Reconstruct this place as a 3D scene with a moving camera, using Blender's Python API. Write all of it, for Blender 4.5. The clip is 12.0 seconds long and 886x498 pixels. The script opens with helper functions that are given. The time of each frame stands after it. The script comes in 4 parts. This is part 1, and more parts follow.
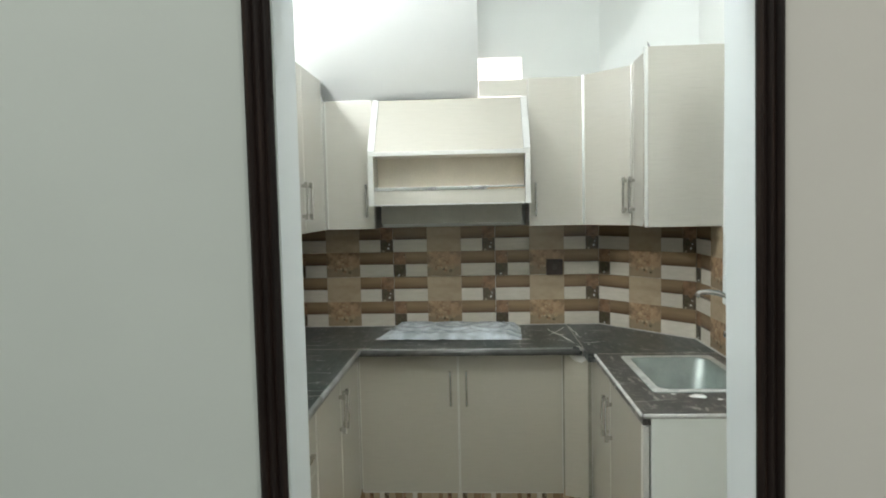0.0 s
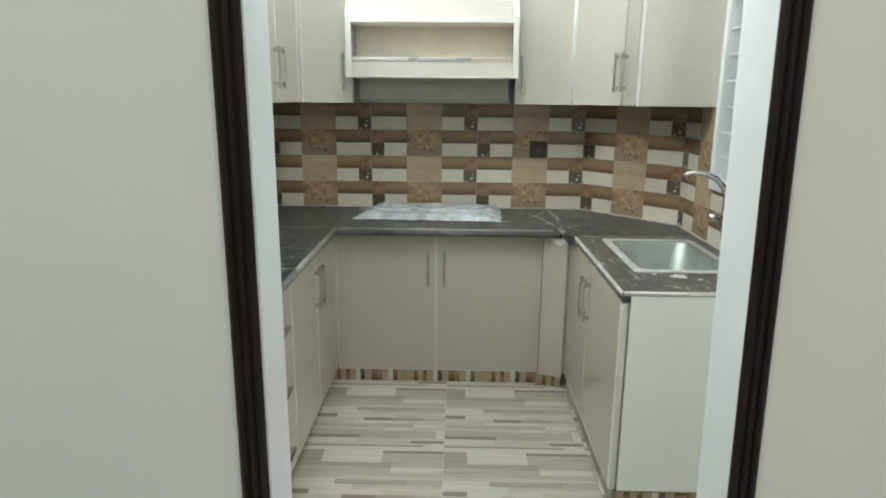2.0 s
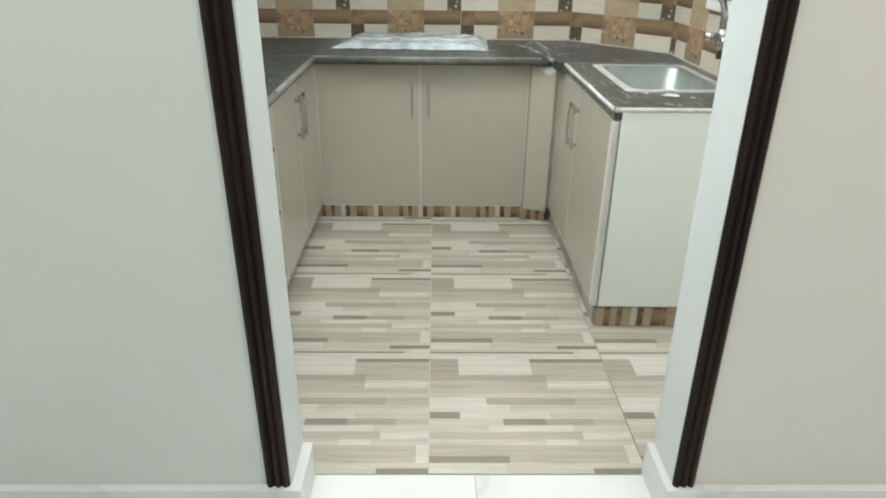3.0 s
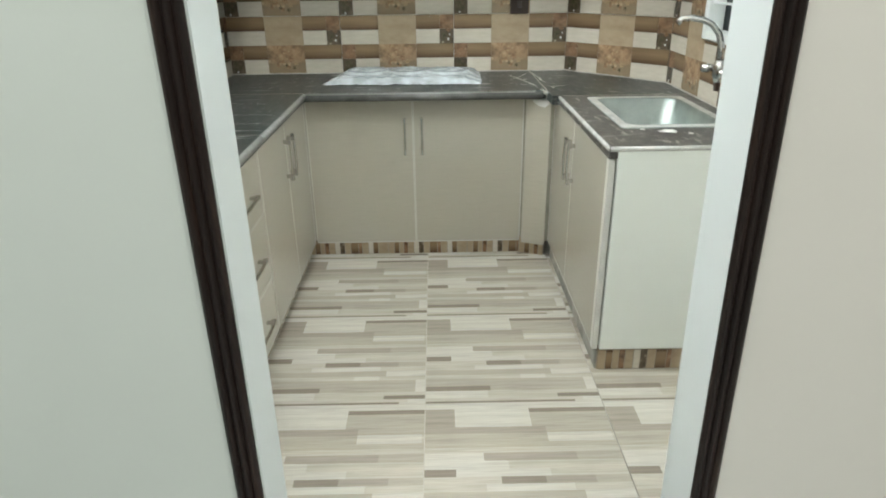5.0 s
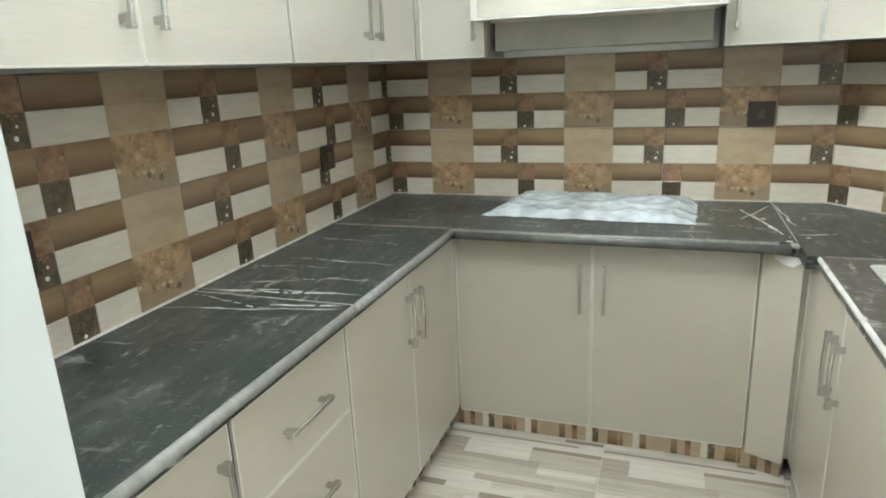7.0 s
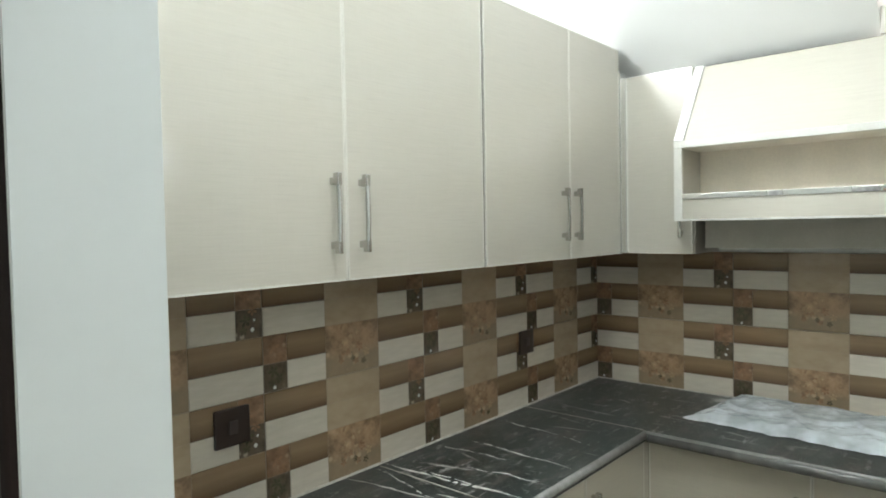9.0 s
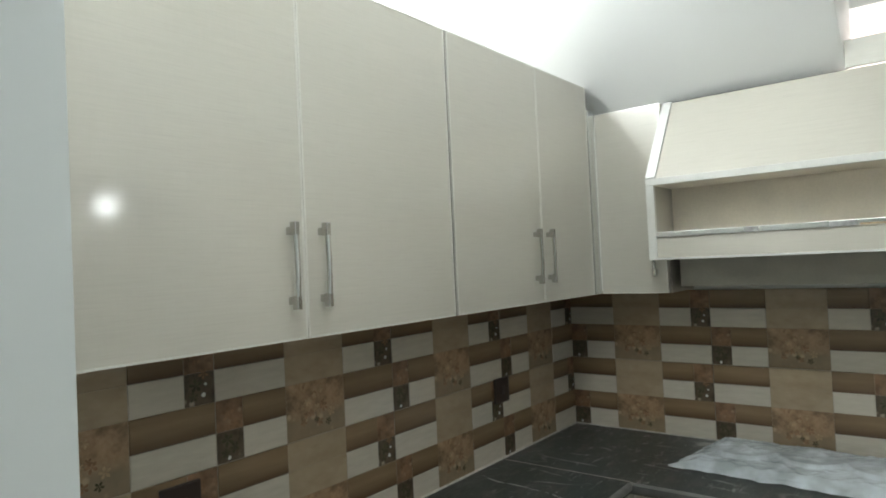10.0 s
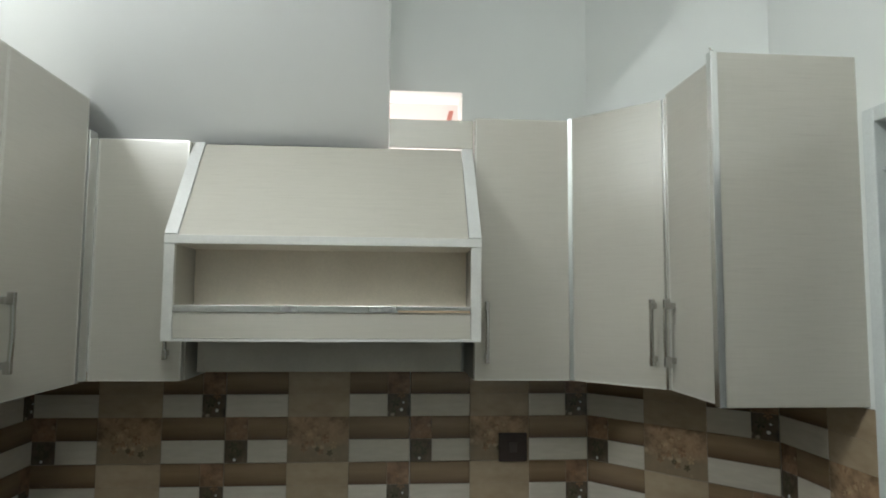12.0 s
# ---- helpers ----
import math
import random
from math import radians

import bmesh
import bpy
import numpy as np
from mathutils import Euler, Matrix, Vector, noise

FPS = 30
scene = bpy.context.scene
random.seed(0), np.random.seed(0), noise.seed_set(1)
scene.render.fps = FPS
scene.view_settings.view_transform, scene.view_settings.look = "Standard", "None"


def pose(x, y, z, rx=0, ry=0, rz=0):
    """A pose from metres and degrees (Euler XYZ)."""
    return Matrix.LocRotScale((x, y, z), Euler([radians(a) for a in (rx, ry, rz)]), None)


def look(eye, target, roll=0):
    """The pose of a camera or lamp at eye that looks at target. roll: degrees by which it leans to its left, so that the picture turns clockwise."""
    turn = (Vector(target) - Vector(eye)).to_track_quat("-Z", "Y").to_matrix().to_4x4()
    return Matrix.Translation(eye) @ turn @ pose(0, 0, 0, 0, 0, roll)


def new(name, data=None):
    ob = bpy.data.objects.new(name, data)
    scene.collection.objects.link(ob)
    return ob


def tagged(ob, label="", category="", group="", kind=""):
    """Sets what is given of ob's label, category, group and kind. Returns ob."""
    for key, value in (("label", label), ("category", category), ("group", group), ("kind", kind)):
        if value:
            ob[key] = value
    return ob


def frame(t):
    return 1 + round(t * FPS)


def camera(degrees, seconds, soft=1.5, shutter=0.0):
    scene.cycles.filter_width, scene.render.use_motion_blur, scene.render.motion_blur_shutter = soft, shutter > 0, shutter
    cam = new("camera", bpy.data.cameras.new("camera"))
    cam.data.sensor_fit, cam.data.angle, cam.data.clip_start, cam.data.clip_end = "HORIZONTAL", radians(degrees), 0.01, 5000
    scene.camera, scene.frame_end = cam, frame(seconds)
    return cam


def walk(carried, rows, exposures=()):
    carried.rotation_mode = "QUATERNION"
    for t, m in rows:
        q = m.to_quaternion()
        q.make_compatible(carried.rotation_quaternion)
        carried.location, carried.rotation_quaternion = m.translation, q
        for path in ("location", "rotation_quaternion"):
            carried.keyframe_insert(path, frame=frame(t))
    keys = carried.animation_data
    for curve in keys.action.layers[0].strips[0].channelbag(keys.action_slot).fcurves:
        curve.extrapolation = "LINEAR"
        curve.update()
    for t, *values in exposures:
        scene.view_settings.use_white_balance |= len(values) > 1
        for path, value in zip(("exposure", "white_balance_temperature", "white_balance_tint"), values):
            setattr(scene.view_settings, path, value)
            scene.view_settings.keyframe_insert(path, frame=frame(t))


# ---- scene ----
cam = camera(69.08, 12.0, soft=1.9)
PATH = [
    (0, (0.5641, 0.7118, 1.5335), (0.4532, 2.7041, 1.3968), -1.24),
    (0.5, (0.5524, 0.7638, 1.5514), (0.4789, 2.7577, 1.4143), -1.08),
    (1, (0.5735, 0.7946, 1.5436), (0.4939, 2.7864, 1.3809), -0.22),
    (1.5, (0.5657, 0.8038, 1.5152), (0.5126, 2.7902, 1.2889), 0.43),
    (2, (0.5452, 0.7983, 1.4422), (0.5058, 2.7446, 0.9836), 0.52),
    (2.5, (0.5302, 0.7832, 1.382), (0.5242, 2.6749, 0.7329), 0.52),
    (3, (0.5181, 0.7816, 1.2943), (0.5469, 2.5891, 0.4387), 0.7),
    (3.2, (0.5218, 0.7866, 1.2709), (0.5602, 2.5656, 0.358), 1.25),
    (4.8, (0.546, 0.839, 1.311), (0.567, 2.651, 0.464), 0.2),
    (5, (0.5596, 0.8878, 1.3447), (0.5737, 2.7194, 0.5416), -0.74),
    (5.5, (0.6587, 1.1459, 1.3793), (0.5552, 3.0218, 0.6937), 0.12),
    (6, (0.69, 1.3558, 1.3769), (0.4875, 3.2284, 0.7045), -0.28),
    (6.5, (0.6353, 1.5832, 1.3868), (0.3606, 3.4561, 0.7412), 0.35),
    (7, (0.6869, 1.7235, 1.3875), (0.033, 3.533, 0.8414), -2.58),
    (7.5, (0.818, 1.7667, 1.4362), (-0.283, 3.3653, 0.9544), -0.15),
    (7.7, (0.853, 1.774, 1.450), (-0.357, 3.302, 1.004), -1.2),
    (9.3, (0.880, 1.768, 1.547), (-0.453, 3.260, 1.548), -1.8),
    (9.5, (0.9001, 1.78, 1.5542), (-0.4459, 3.2591, 1.5821), -2.64),
    (10, (0.803, 1.850, 1.555), (-0.432, 3.424, 1.601), -2.65),
    (10.5, (0.6333, 1.9712, 1.5952), (-0.1927, 3.7907, 1.6803), 1.39),
    (11, (0.5839, 2.0731, 1.6382), (0.1867, 4.0296, 1.7589), 1.33),
    (11.5, (0.5617, 2.1387, 1.6276), (0.3786, 4.1278, 1.7276), 1.61),
    (12, (0.6, 2.287, 1.6397), (0.7499, 4.2746, 1.8036), 0.43),
]
walk(cam, [(t, look(eye, target, roll)) for t, eye, target, roll in PATH],
     exposures=[(0, 0.17), (1.5, 0.26), (2.5, 0.75), (3.2, 0.85), (5, 0.83), (5.5, 0.83), (6.5, 1.0), (7.5, 1.09), (7.7, 1.16), (9.3, 0.15), (9.5, 0.0), (10, -0.12), (10.5, -0.38), (11, -0.84), (12, -0.70)])

# ---- plan ----
XL, XR, YB = -0.537, 1.666, 4.452
YF0, YF1 = 1.955, 2.101
DX0, DX1 = 0.174, 1.108
LEAN = 0.8  # degrees by which the jamb on the beige wall is out of plumb
DIAG_A, DIAG_B = (1.262, YB), (XR, 4.010)
CEIL, HEAD, SK = 3.10, 2.16, 0.105
COUNTER = 0.827
WY0, WY1, WZ0, WZ1 = 2.86, 3.643, 1.064, 2.078
VX0, VX1, VZ0, VZ1 = 0.50, 0.826, 2.12, 2.362

# ---- world and light ----
world = bpy.data.worlds.new("night_sky")
scene.world = world
world.use_nodes = True
world.node_tree.nodes["Background"].inputs[0].default_value = (0.02, 0.025, 0.035, 1)
world.node_tree.nodes["Background"].inputs[1].default_value = 0.3



def lamp(name, kind, place, watts, colour, size=0.1, size_y=None, target=None):
    data = bpy.data.lights.new(name, kind)
    data.energy, data.color = watts, colour
    if kind == "AREA":
        data.shape, data.size, data.size_y = "RECTANGLE", size, size_y or size
    else:
        data.shadow_soft_size = size
    ob = new(name, data)
    ob.matrix_world = look(place, target) if target else pose(*place)
    return ob


# bulb on the kitchen wall above the wall cabinets, unseen bulb added under the kitchen ceiling for even upper walls,
# ceiling panels in the hall, lamp in the duct and in the next room
lamp("kitchen_bulb_light", "POINT", (-0.445, 3.05, 2.470), 35.5, (0.93, 0.985, 1.0), 0.045)
lamp("unseen_ceiling_light", "POINT", (0.55, 2.40, CEIL - 0.10), 25.5, (0.93, 0.985, 1.0), 0.045)
lamp("hall_light_cool", "AREA", (-0.55, 0.55, 3.06), 18.2, (0.97, 1.0, 0.945), 0.6)
lamp("hall_light_warm", "AREA", (2.1, 0.35, 3.06), 22.5, (0.985, 0.99, 0.94), 0.6)
lamp("duct_light", "POINT", (3.30, 3.93, 2.07), 6.5, (0.95, 1.0, 1.0), 0.06)
lamp("next_room_light", "AREA", (0.9, 5.6, 3.0), 120, (1.0, 0.97, 0.97), 0.8)

# ---- materials ----


def shader(name, rough=0.5, metal=0.0, coat=0.0):
    m = bpy.data.materials.new(name)
    m.use_nodes = True
    b = m.node_tree.nodes["Principled BSDF"]
    b.inputs["Roughness"].default_value = rough
    b.inputs["Metallic"].default_value = metal
    b.inputs["Coat Weight"].default_value = coat
    b.inputs["Coat Roughness"].default_value = 0.08
    return m, m.node_tree, b


def node(tree, kind, **values):
    n = tree.nodes.new(kind)
    for key, value in values.items():
        n.inputs[key.replace("_", " ")].default_value = value
    return n


def coords(tree, scale=(1, 1, 1), turn=(0, 0, 0)):
    c = tree.nodes.new("ShaderNodeTexCoord")
    m = tree.nodes.new("ShaderNodeMapping")
    m.inputs["Scale"].default_value = scale
    m.inputs["Rotation"].default_value = turn
    tree.links.new(c.outputs["Object"], m.inputs["Vector"])
    return m.outputs["Vector"]


def ramp(tree, source, stops):
    r = tree.nodes.new("ShaderNodeValToRGB")
    e = r.color_ramp.elements
    e[0].position, e[0].color = stops[0][0], (*stops[0][1], 1)
    e[1].position, e[1].color = stops[-1][0], (*stops[-1][1], 1)
    for p, c in stops[1:-1]:
        e.new(p).color = (*c, 1)
    tree.links.new(source, r.inputs["Fac"])
    return r.outputs["Color"]


def mixed(tree, a, b, factor, mode="MIX"):
    m = tree.nodes.new("ShaderNodeMix")
    m.data_type, m.blend_type = "RGBA", mode
    for socket, value in ((m.inputs["Factor"], factor), (m.inputs["A"], a), (m.inputs["B"], b)):
        if hasattr(value, "is_linked"):
            tree.links.new(value, socket)
        else:
            socket.default_value = value if isinstance(value, float) else (*value, 1)
    return m.outputs["Result"]


def bumped(tree, b, height, strength=0.1, distance=0.002):
    n = tree.nodes.new("ShaderNodeBump")
    n.inputs["Strength"].default_value, n.inputs["Distance"].default_value = strength, distance
    tree.links.new(height, n.inputs["Height"])
    tree.links.new(n.outputs["Normal"], b.inputs["Normal"])


def noise_tex(tree, vec, scale, detail=3.0, rough=0.5):
    n = node(tree, "ShaderNodeTexNoise", Scale=scale, Detail=detail, Roughness=rough)
    tree.links.new(vec, n.inputs["Vector"])
    return n.outputs["Fac"]


def plain(name, colour, rough=0.5, metal=0.0, spread=0.08, scale=9.0, fine=180.0, bump=0.05, coat=0.0, stretch=(1, 1, 1)):
    """Two scales of slight variation round one base colour, with a fine relief."""
    m, t, b = shader(name, rough, metal, coat)
    v = coords(t, stretch)
    big, small = noise_tex(t, v, scale), noise_tex(t, v, fine, 2.0)
    lo, hi = [c * (1 - spread) for c in colour], [min(1, c * (1 + spread)) for c in colour]
    c1 = ramp(t, big, [(0.3, lo), (0.7, hi)])
    c2 = ramp(t, small, [(0.3, [0.93] * 3), (0.7, [1.0] * 3)])
    t.links.new(mixed(t, c1, c2, 1.0, "MULTIPLY"), b.inputs["Base Color"])
    bumped(t, b, small, bump, 0.001)
    return m


def paint(name, colour):
    m, t, b = shader(name, 0.55)
    v = coords(t)
    big, roll = noise_tex(t, v, 1.3, 4.0), noise_tex(t, v, 160.0, 3.0, 0.6)
    c1 = ramp(t, big, [(0.3, [c * 0.95 for c in colour]), (0.7, colour)])
    t.links.new(c1, b.inputs["Base Color"])
    bumped(t, b, roll, 0.12, 0.001)
    return m


def laminate(name, colour):
    """Greige laminate with a fine woven, lengthwise grain under a high gloss."""
    m, t, b = shader(name, 0.30, 0.0, 1.0)
    b.inputs["Coat Roughness"].default_value = 0.095
    v1, v2 = coords(t, (7, 7, 260)), coords(t, (160, 160, 14))
    warp, weft = noise_tex(t, v1, 1.0, 3.0, 0.6), noise_tex(t, v2, 1.0, 2.0)
    base = ramp(t, warp, [(0.26, [c * 0.958 for c in colour]), (0.50, colour), (0.76, [c * 1.04 for c in colour])])
    streak = ramp(t, noise_tex(t, coords(t, (16, 16, 420)), 1.0, 2.0, 0.5), [(0.30, (0.955, 0.955, 0.95)), (0.46, (1, 1, 1))])
    base = mixed(t, base, streak, 1.0, "MULTIPLY")
    thread = ramp(t, weft, [(0.3, (0.985, 0.985, 0.98)), (0.7, (1, 1, 1))])
    t.links.new(mixed(t, base, thread, 1.0, "MULTIPLY"), b.inputs["Base Color"])
    bumped(t, b, warp, 0.09, 0.0005)
    return m


def marble_dark(name, low, mid, high, fleck, thresh, blotch, strength):
    """Dark polished marble: clouded ground, short lengthwise flecks, fine dust specks and a few thin veins."""
    m, t, b = shader(name, 0.36)
    turn = (0, 0, radians(16))
    clouds = noise_tex(t, coords(t, (9, 4, 6), turn), 1.0, 6.0, 0.68)
    base = ramp(t, clouds, [(0.32, low), (0.54, mid), (0.76, high)])
    spots = ramp(t, noise_tex(t, coords(t, (26, 8, 20), turn), 1.0, 3.0, 0.55), [(0.53, (0, 0, 0)), (0.66, (0.85, 0.85, 0.85))])
    base = mixed(t, base, blotch, spots)
    bend = node(t, "ShaderNodeTexNoise", Scale=5.0, Detail=3.0, Roughness=0.5)
    flat = coords(t, (1.5, 6.5, 3), (0, 0, radians(-14)))
    t.links.new(flat, bend.inputs["Vector"])
    crack = node(t, "ShaderNodeTexVoronoi", Scale=1.15)
    crack.feature = "DISTANCE_TO_EDGE"
    t.links.new(mixed(t, flat, bend.outputs["Color"], 0.16), crack.inputs["Vector"])
    line = ramp(t, crack.outputs["Distance"], [(0.0, (1, 1, 1)), (0.010, (0.65, 0.65, 0.65)), (0.024, (0, 0, 0))])
    patchy = ramp(t, noise_tex(t, coords(t), 5.5, 3.0), [(0.53, (0, 0, 0)), (0.66, (1, 1, 1))])
    c = mixed(t, base, (0.48, 0.47, 0.44), mixed(t, line, patchy, 1.0, "MULTIPLY"))
    flecks = ramp(t, noise_tex(t, coords(t, (42, 12, 30), turn), 1.0, 4.0, 0.66), [(thresh, (0, 0, 0)), (thresh + 0.09, [strength] * 3)])
    gather = ramp(t, noise_tex(t, coords(t), 6.0, 3.0), [(0.38, (0.12, 0.12, 0.12)), (0.62, (1, 1, 1))])
    c = mixed(t, c, fleck, mixed(t, flecks, gather, 1.0, "MULTIPLY"))
    cross = ramp(t, noise_tex(t, coords(t, (20, 74, 30), (0, 0, radians(-20))), 1.0, 3.0, 0.6), [(thresh + 0.05, (0, 0, 0)), (thresh + 0.14, [strength * 0.5] * 3)])
    c = mixed(t, c, fleck, cross)
    dust = ramp(t, noise_tex(t, coords(t), 230.0, 2.0), [(0.66, (0, 0, 0)), (0.74, (0.5, 0.5, 0.5))])
    t.links.new(mixed(t, c, fleck, dust), b.inputs["Base Color"])
    return m


def marble_white(name="white_marble"):
    m, t, b = shader(name, 0.12, 0.0, 0.2)
    v = coords(t, (1, 1, 1), (0, 0, radians(35)))
    warp = node(t, "ShaderNodeTexNoise", Scale=1.5, Detail=5.0, Roughness=0.6)
    t.links.new(v, warp.inputs["Vector"])
    wave = node(t, "ShaderNodeTexVoronoi", Scale=1.6)
    wave.feature = "DISTANCE_TO_EDGE"
    t.links.new(mixed(t, v, warp.outputs["Color"], 0.45), wave.inputs["Vector"])
    vein = ramp(t, wave.outputs["Distance"], [(0.0, (0.50, 0.52, 0.52)), (0.025, (0.68, 0.70, 0.69)), (0.10, (0.78, 0.80, 0.78))])
    fade = ramp(t, noise_tex(t, v, 2.5, 3.0), [(0.42, (0.78, 0.80, 0.78)), (0.62, (0.70, 0.72, 0.71))])
    t.links.new(mixed(t, vein, fade, 0.55), b.inputs["Base Color"])
    return m


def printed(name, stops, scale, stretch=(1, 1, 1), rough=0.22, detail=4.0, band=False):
    """Glazed tile print: a mottled colour; band: the shading of a round moulding is painted into it, deep brown along
    its lower edge.
    """
    m, t, b = shader(name, rough, 0.0, 0.25)
    info = t.nodes.new("ShaderNodeObjectInfo")
    v = coords(t, stretch)
    n = noise_tex(t, v, scale, detail, 0.6)
    c = ramp(t, n, stops)
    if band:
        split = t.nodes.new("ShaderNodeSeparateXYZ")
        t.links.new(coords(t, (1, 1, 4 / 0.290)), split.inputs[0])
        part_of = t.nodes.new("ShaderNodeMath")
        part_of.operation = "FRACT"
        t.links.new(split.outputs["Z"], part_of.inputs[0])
        # moulding shade put into the colour: darkest at the lower edge, lightest above the middle
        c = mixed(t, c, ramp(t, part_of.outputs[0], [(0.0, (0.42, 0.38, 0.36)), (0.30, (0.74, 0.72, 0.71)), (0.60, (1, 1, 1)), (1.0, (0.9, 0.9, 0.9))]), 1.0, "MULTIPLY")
    tone = ramp(t, info.outputs["Random"], [(0.0, (0.93, 0.93, 0.93)), (1.0, (1.0, 1.0, 1.0))])
    t.links.new(mixed(t, c, tone, 1.0, "MULTIPLY"), b.inputs["Base Color"])
    return m


def blossom(name, ground, petals, dark, scale, low=None):
    """Printed flower cluster: mottled ground, cream petals, dark hearts."""
    m, t, b = shader(name, 0.25, 0.0, 0.25)
    v = coords(t)
    g = ramp(t, noise_tex(t, v, 26.0, 6.0, 0.68), [(0.28, [c * 0.55 for c in ground]), (0.48, ground), (0.72, [min(1, c * f) for c, f in zip(ground, (1.25, 1.34, 1.45))])])
    wash = ramp(t, noise_tex(t, v, 13.0, 3.0, 0.6), [(0.35, (0.72, 0.74, 0.76)), (0.65, (1.1, 1.06, 1.02))])
    g = mixed(t, g, wash, 1.0, "MULTIPLY")
    if low:
        split = t.nodes.new("ShaderNodeSeparateXYZ")
        t.links.new(coords(t, (1, 1, 2 / 0.290)), split.inputs[0])
        rise = t.nodes.new("ShaderNodeMath")
        rise.operation = "FRACT"
        t.links.new(split.outputs["Z"], rise.inputs[0])
        g = mixed(t, low, g, ramp(t, rise.outputs[0], [(0.30, (0.15, 0.15, 0.15)), (0.55, (1, 1, 1))]))
    cell = node(t, "ShaderNodeTexVoronoi", Scale=scale, Randomness=1.0)
    t.links.new(v, cell.inputs["Vector"])
    p = ramp(t, cell.outputs["Distance"], [(0.16, (1, 1, 1)), (0.34, (0, 0, 0))])
    keep = ramp(t, noise_tex(t, v, 11.0, 2.0), [(0.5, (0, 0, 0)), (0.6, (1, 1, 1))])
    c = mixed(t, g, petals, mixed(t, p, keep, 1.0, "MULTIPLY"))
    cell2 = node(t, "ShaderNodeTexVoronoi", Scale=scale * 0.7, Randomness=1.0)
    t.links.new(coords(t, (1.1, 1.2, 0.9), (0.4, 0.2, 0.9)), cell2.inputs["Vector"])
    d = ramp(t, cell2.outputs["Distance"], [(0.12, (1, 1, 1)), (0.28, (0, 0, 0))])
    keep2 = ramp(t, noise_tex(t, v, 14.0, 2.0), [(0.52, (0, 0, 0)), (0.62, (1, 1, 1))])
    t.links.new(mixed(t, c, dark, mixed(t, d, keep2, 1.0, "MULTIPLY")), b.inputs["Base Color"])
    return m


def planks(name, colour):
    """Wood-look print on a ceramic tile: long streaks and fine pores along x."""
    m, t, b = shader(name, 0.26, 0.0, 0.2)
    wide, fine = noise_tex(t, coords(t, (2.2, 40, 1)), 1.0, 4.0, 0.65), noise_tex(t, coords(t, (9, 210, 1)), 1.0, 3.0, 0.6)
    c1 = ramp(t, wide, [(0.26, [c * 0.80 for c in colour]), (0.5, colour), (0.74, [c * 1.13 for c in colour])])
    c2 = ramp(t, fine, [(0.30, (0.86, 0.85, 0.84)), (0.6, (1, 1, 1))])
    t.links.new(mixed(t, c1, c2, 1.0, "MULTIPLY"), b.inputs["Base Color"])
    bumped(t, b, fine, 0.06, 0.0006)
    return m


def wood_dark():
    m, t, b = shader("dark_wood", 0.55, 0.0, 0.0)
    b.inputs["Specular IOR Level"].default_value = 0.25
    g = noise_tex(t, coords(t, (70, 70, 2.2)), 1.0, 5.0, 0.6)
    c = ramp(t, g, [(0.3, (0.006, 0.0035, 0.003)), (0.55, (0.016, 0.008, 0.006)), (0.75, (0.038, 0.019, 0.012))])
    t.links.new(c, b.inputs["Base Color"])
    bumped(t, b, g, 0.25, 0.001)
    return m


def film():
    """Clear crumpled plastic film, milky where it folds."""
    m, t, b = shader("plastic_film", 0.11)
    b.inputs["Base Color"].default_value = (0.84, 0.91, 0.95, 1)
    b.inputs["Specular IOR Level"].default_value = 0.8
    n = noise_tex(t, coords(t, (1.0, 0.8, 1)), 14.0, 2.0, 0.5)
    bumped(t, b, mixed(t, n, noise_tex(t, coords(t, (1.0, 2.2, 1)), 55.0, 2.0, 0.6), 0.35), 0.16, 0.004)
    clear = t.nodes.new("ShaderNodeBsdfTransparent")
    mix = t.nodes.new("ShaderNodeMixShader")
    fold = ramp(t, n, [(0.34, (0.50, 0.50, 0.50)), (0.66, (0.80, 0.80, 0.80))])
    t.links.new(fold, mix.inputs["Fac"])
    t.links.new(clear.outputs[0], mix.inputs[1])
    t.links.new(b.outputs[0], mix.inputs[2])
    t.links.new(mix.outputs[0], t.nodes["Material Output"].inputs["Surface"])
    return m


def glass():
    m, t, b = shader("window_glass", 0.03)
    b.inputs["Transmission Weight"].default_value = 1.0
    b.inputs["Base Color"].default_value = (0.75, 0.82, 0.82, 1)
    b.inputs["IOR"].default_value = 1.45
    return m


WALL = paint("pale_green_paint", (0.70, 0.735, 0.70))
REVEAL = paint("pale_blue_white_paint", (0.70, 0.74, 0.74))
BEIGE = paint("warm_beige_wall", (0.73, 0.695, 0.645))
INNER = paint("pale_kitchen_paint", (0.85, 0.87, 0.845))
WHITE = paint("white_paint", (0.875, 0.885, 0.88))
PINK = paint("pinkish_paint", (0.80, 0.70, 0.66))
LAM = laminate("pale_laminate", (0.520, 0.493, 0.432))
# base cabinet fronts: same grain, in a darker and warmer tone
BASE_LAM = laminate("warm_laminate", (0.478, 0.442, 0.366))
NICHE = plain("cream_board", (0.78, 0.72, 0.62), 0.35, spread=0.05)
CARCASS = plain("carcass_board", (0.50, 0.48, 0.43), 0.4, spread=0.05)
LEAF_EDGE = plain("satin_edge_profile", (0.74, 0.72, 0.66), 0.24, 0.15, spread=0.04)
SATIN = plain("satin_white_strip", (0.84, 0.84, 0.82), 0.25, 0.25, spread=0.04)
EDGE = plain("edge_band", (0.66, 0.655, 0.62), 0.3, spread=0.05)
ALU = plain("brushed_aluminium", (0.78, 0.78, 0.77), 0.24, 1.0, stretch=(1, 1, 0.05))
CHROME = plain("polished_chrome", (0.60, 0.59, 0.57), 0.18, 1.0, spread=0.06)
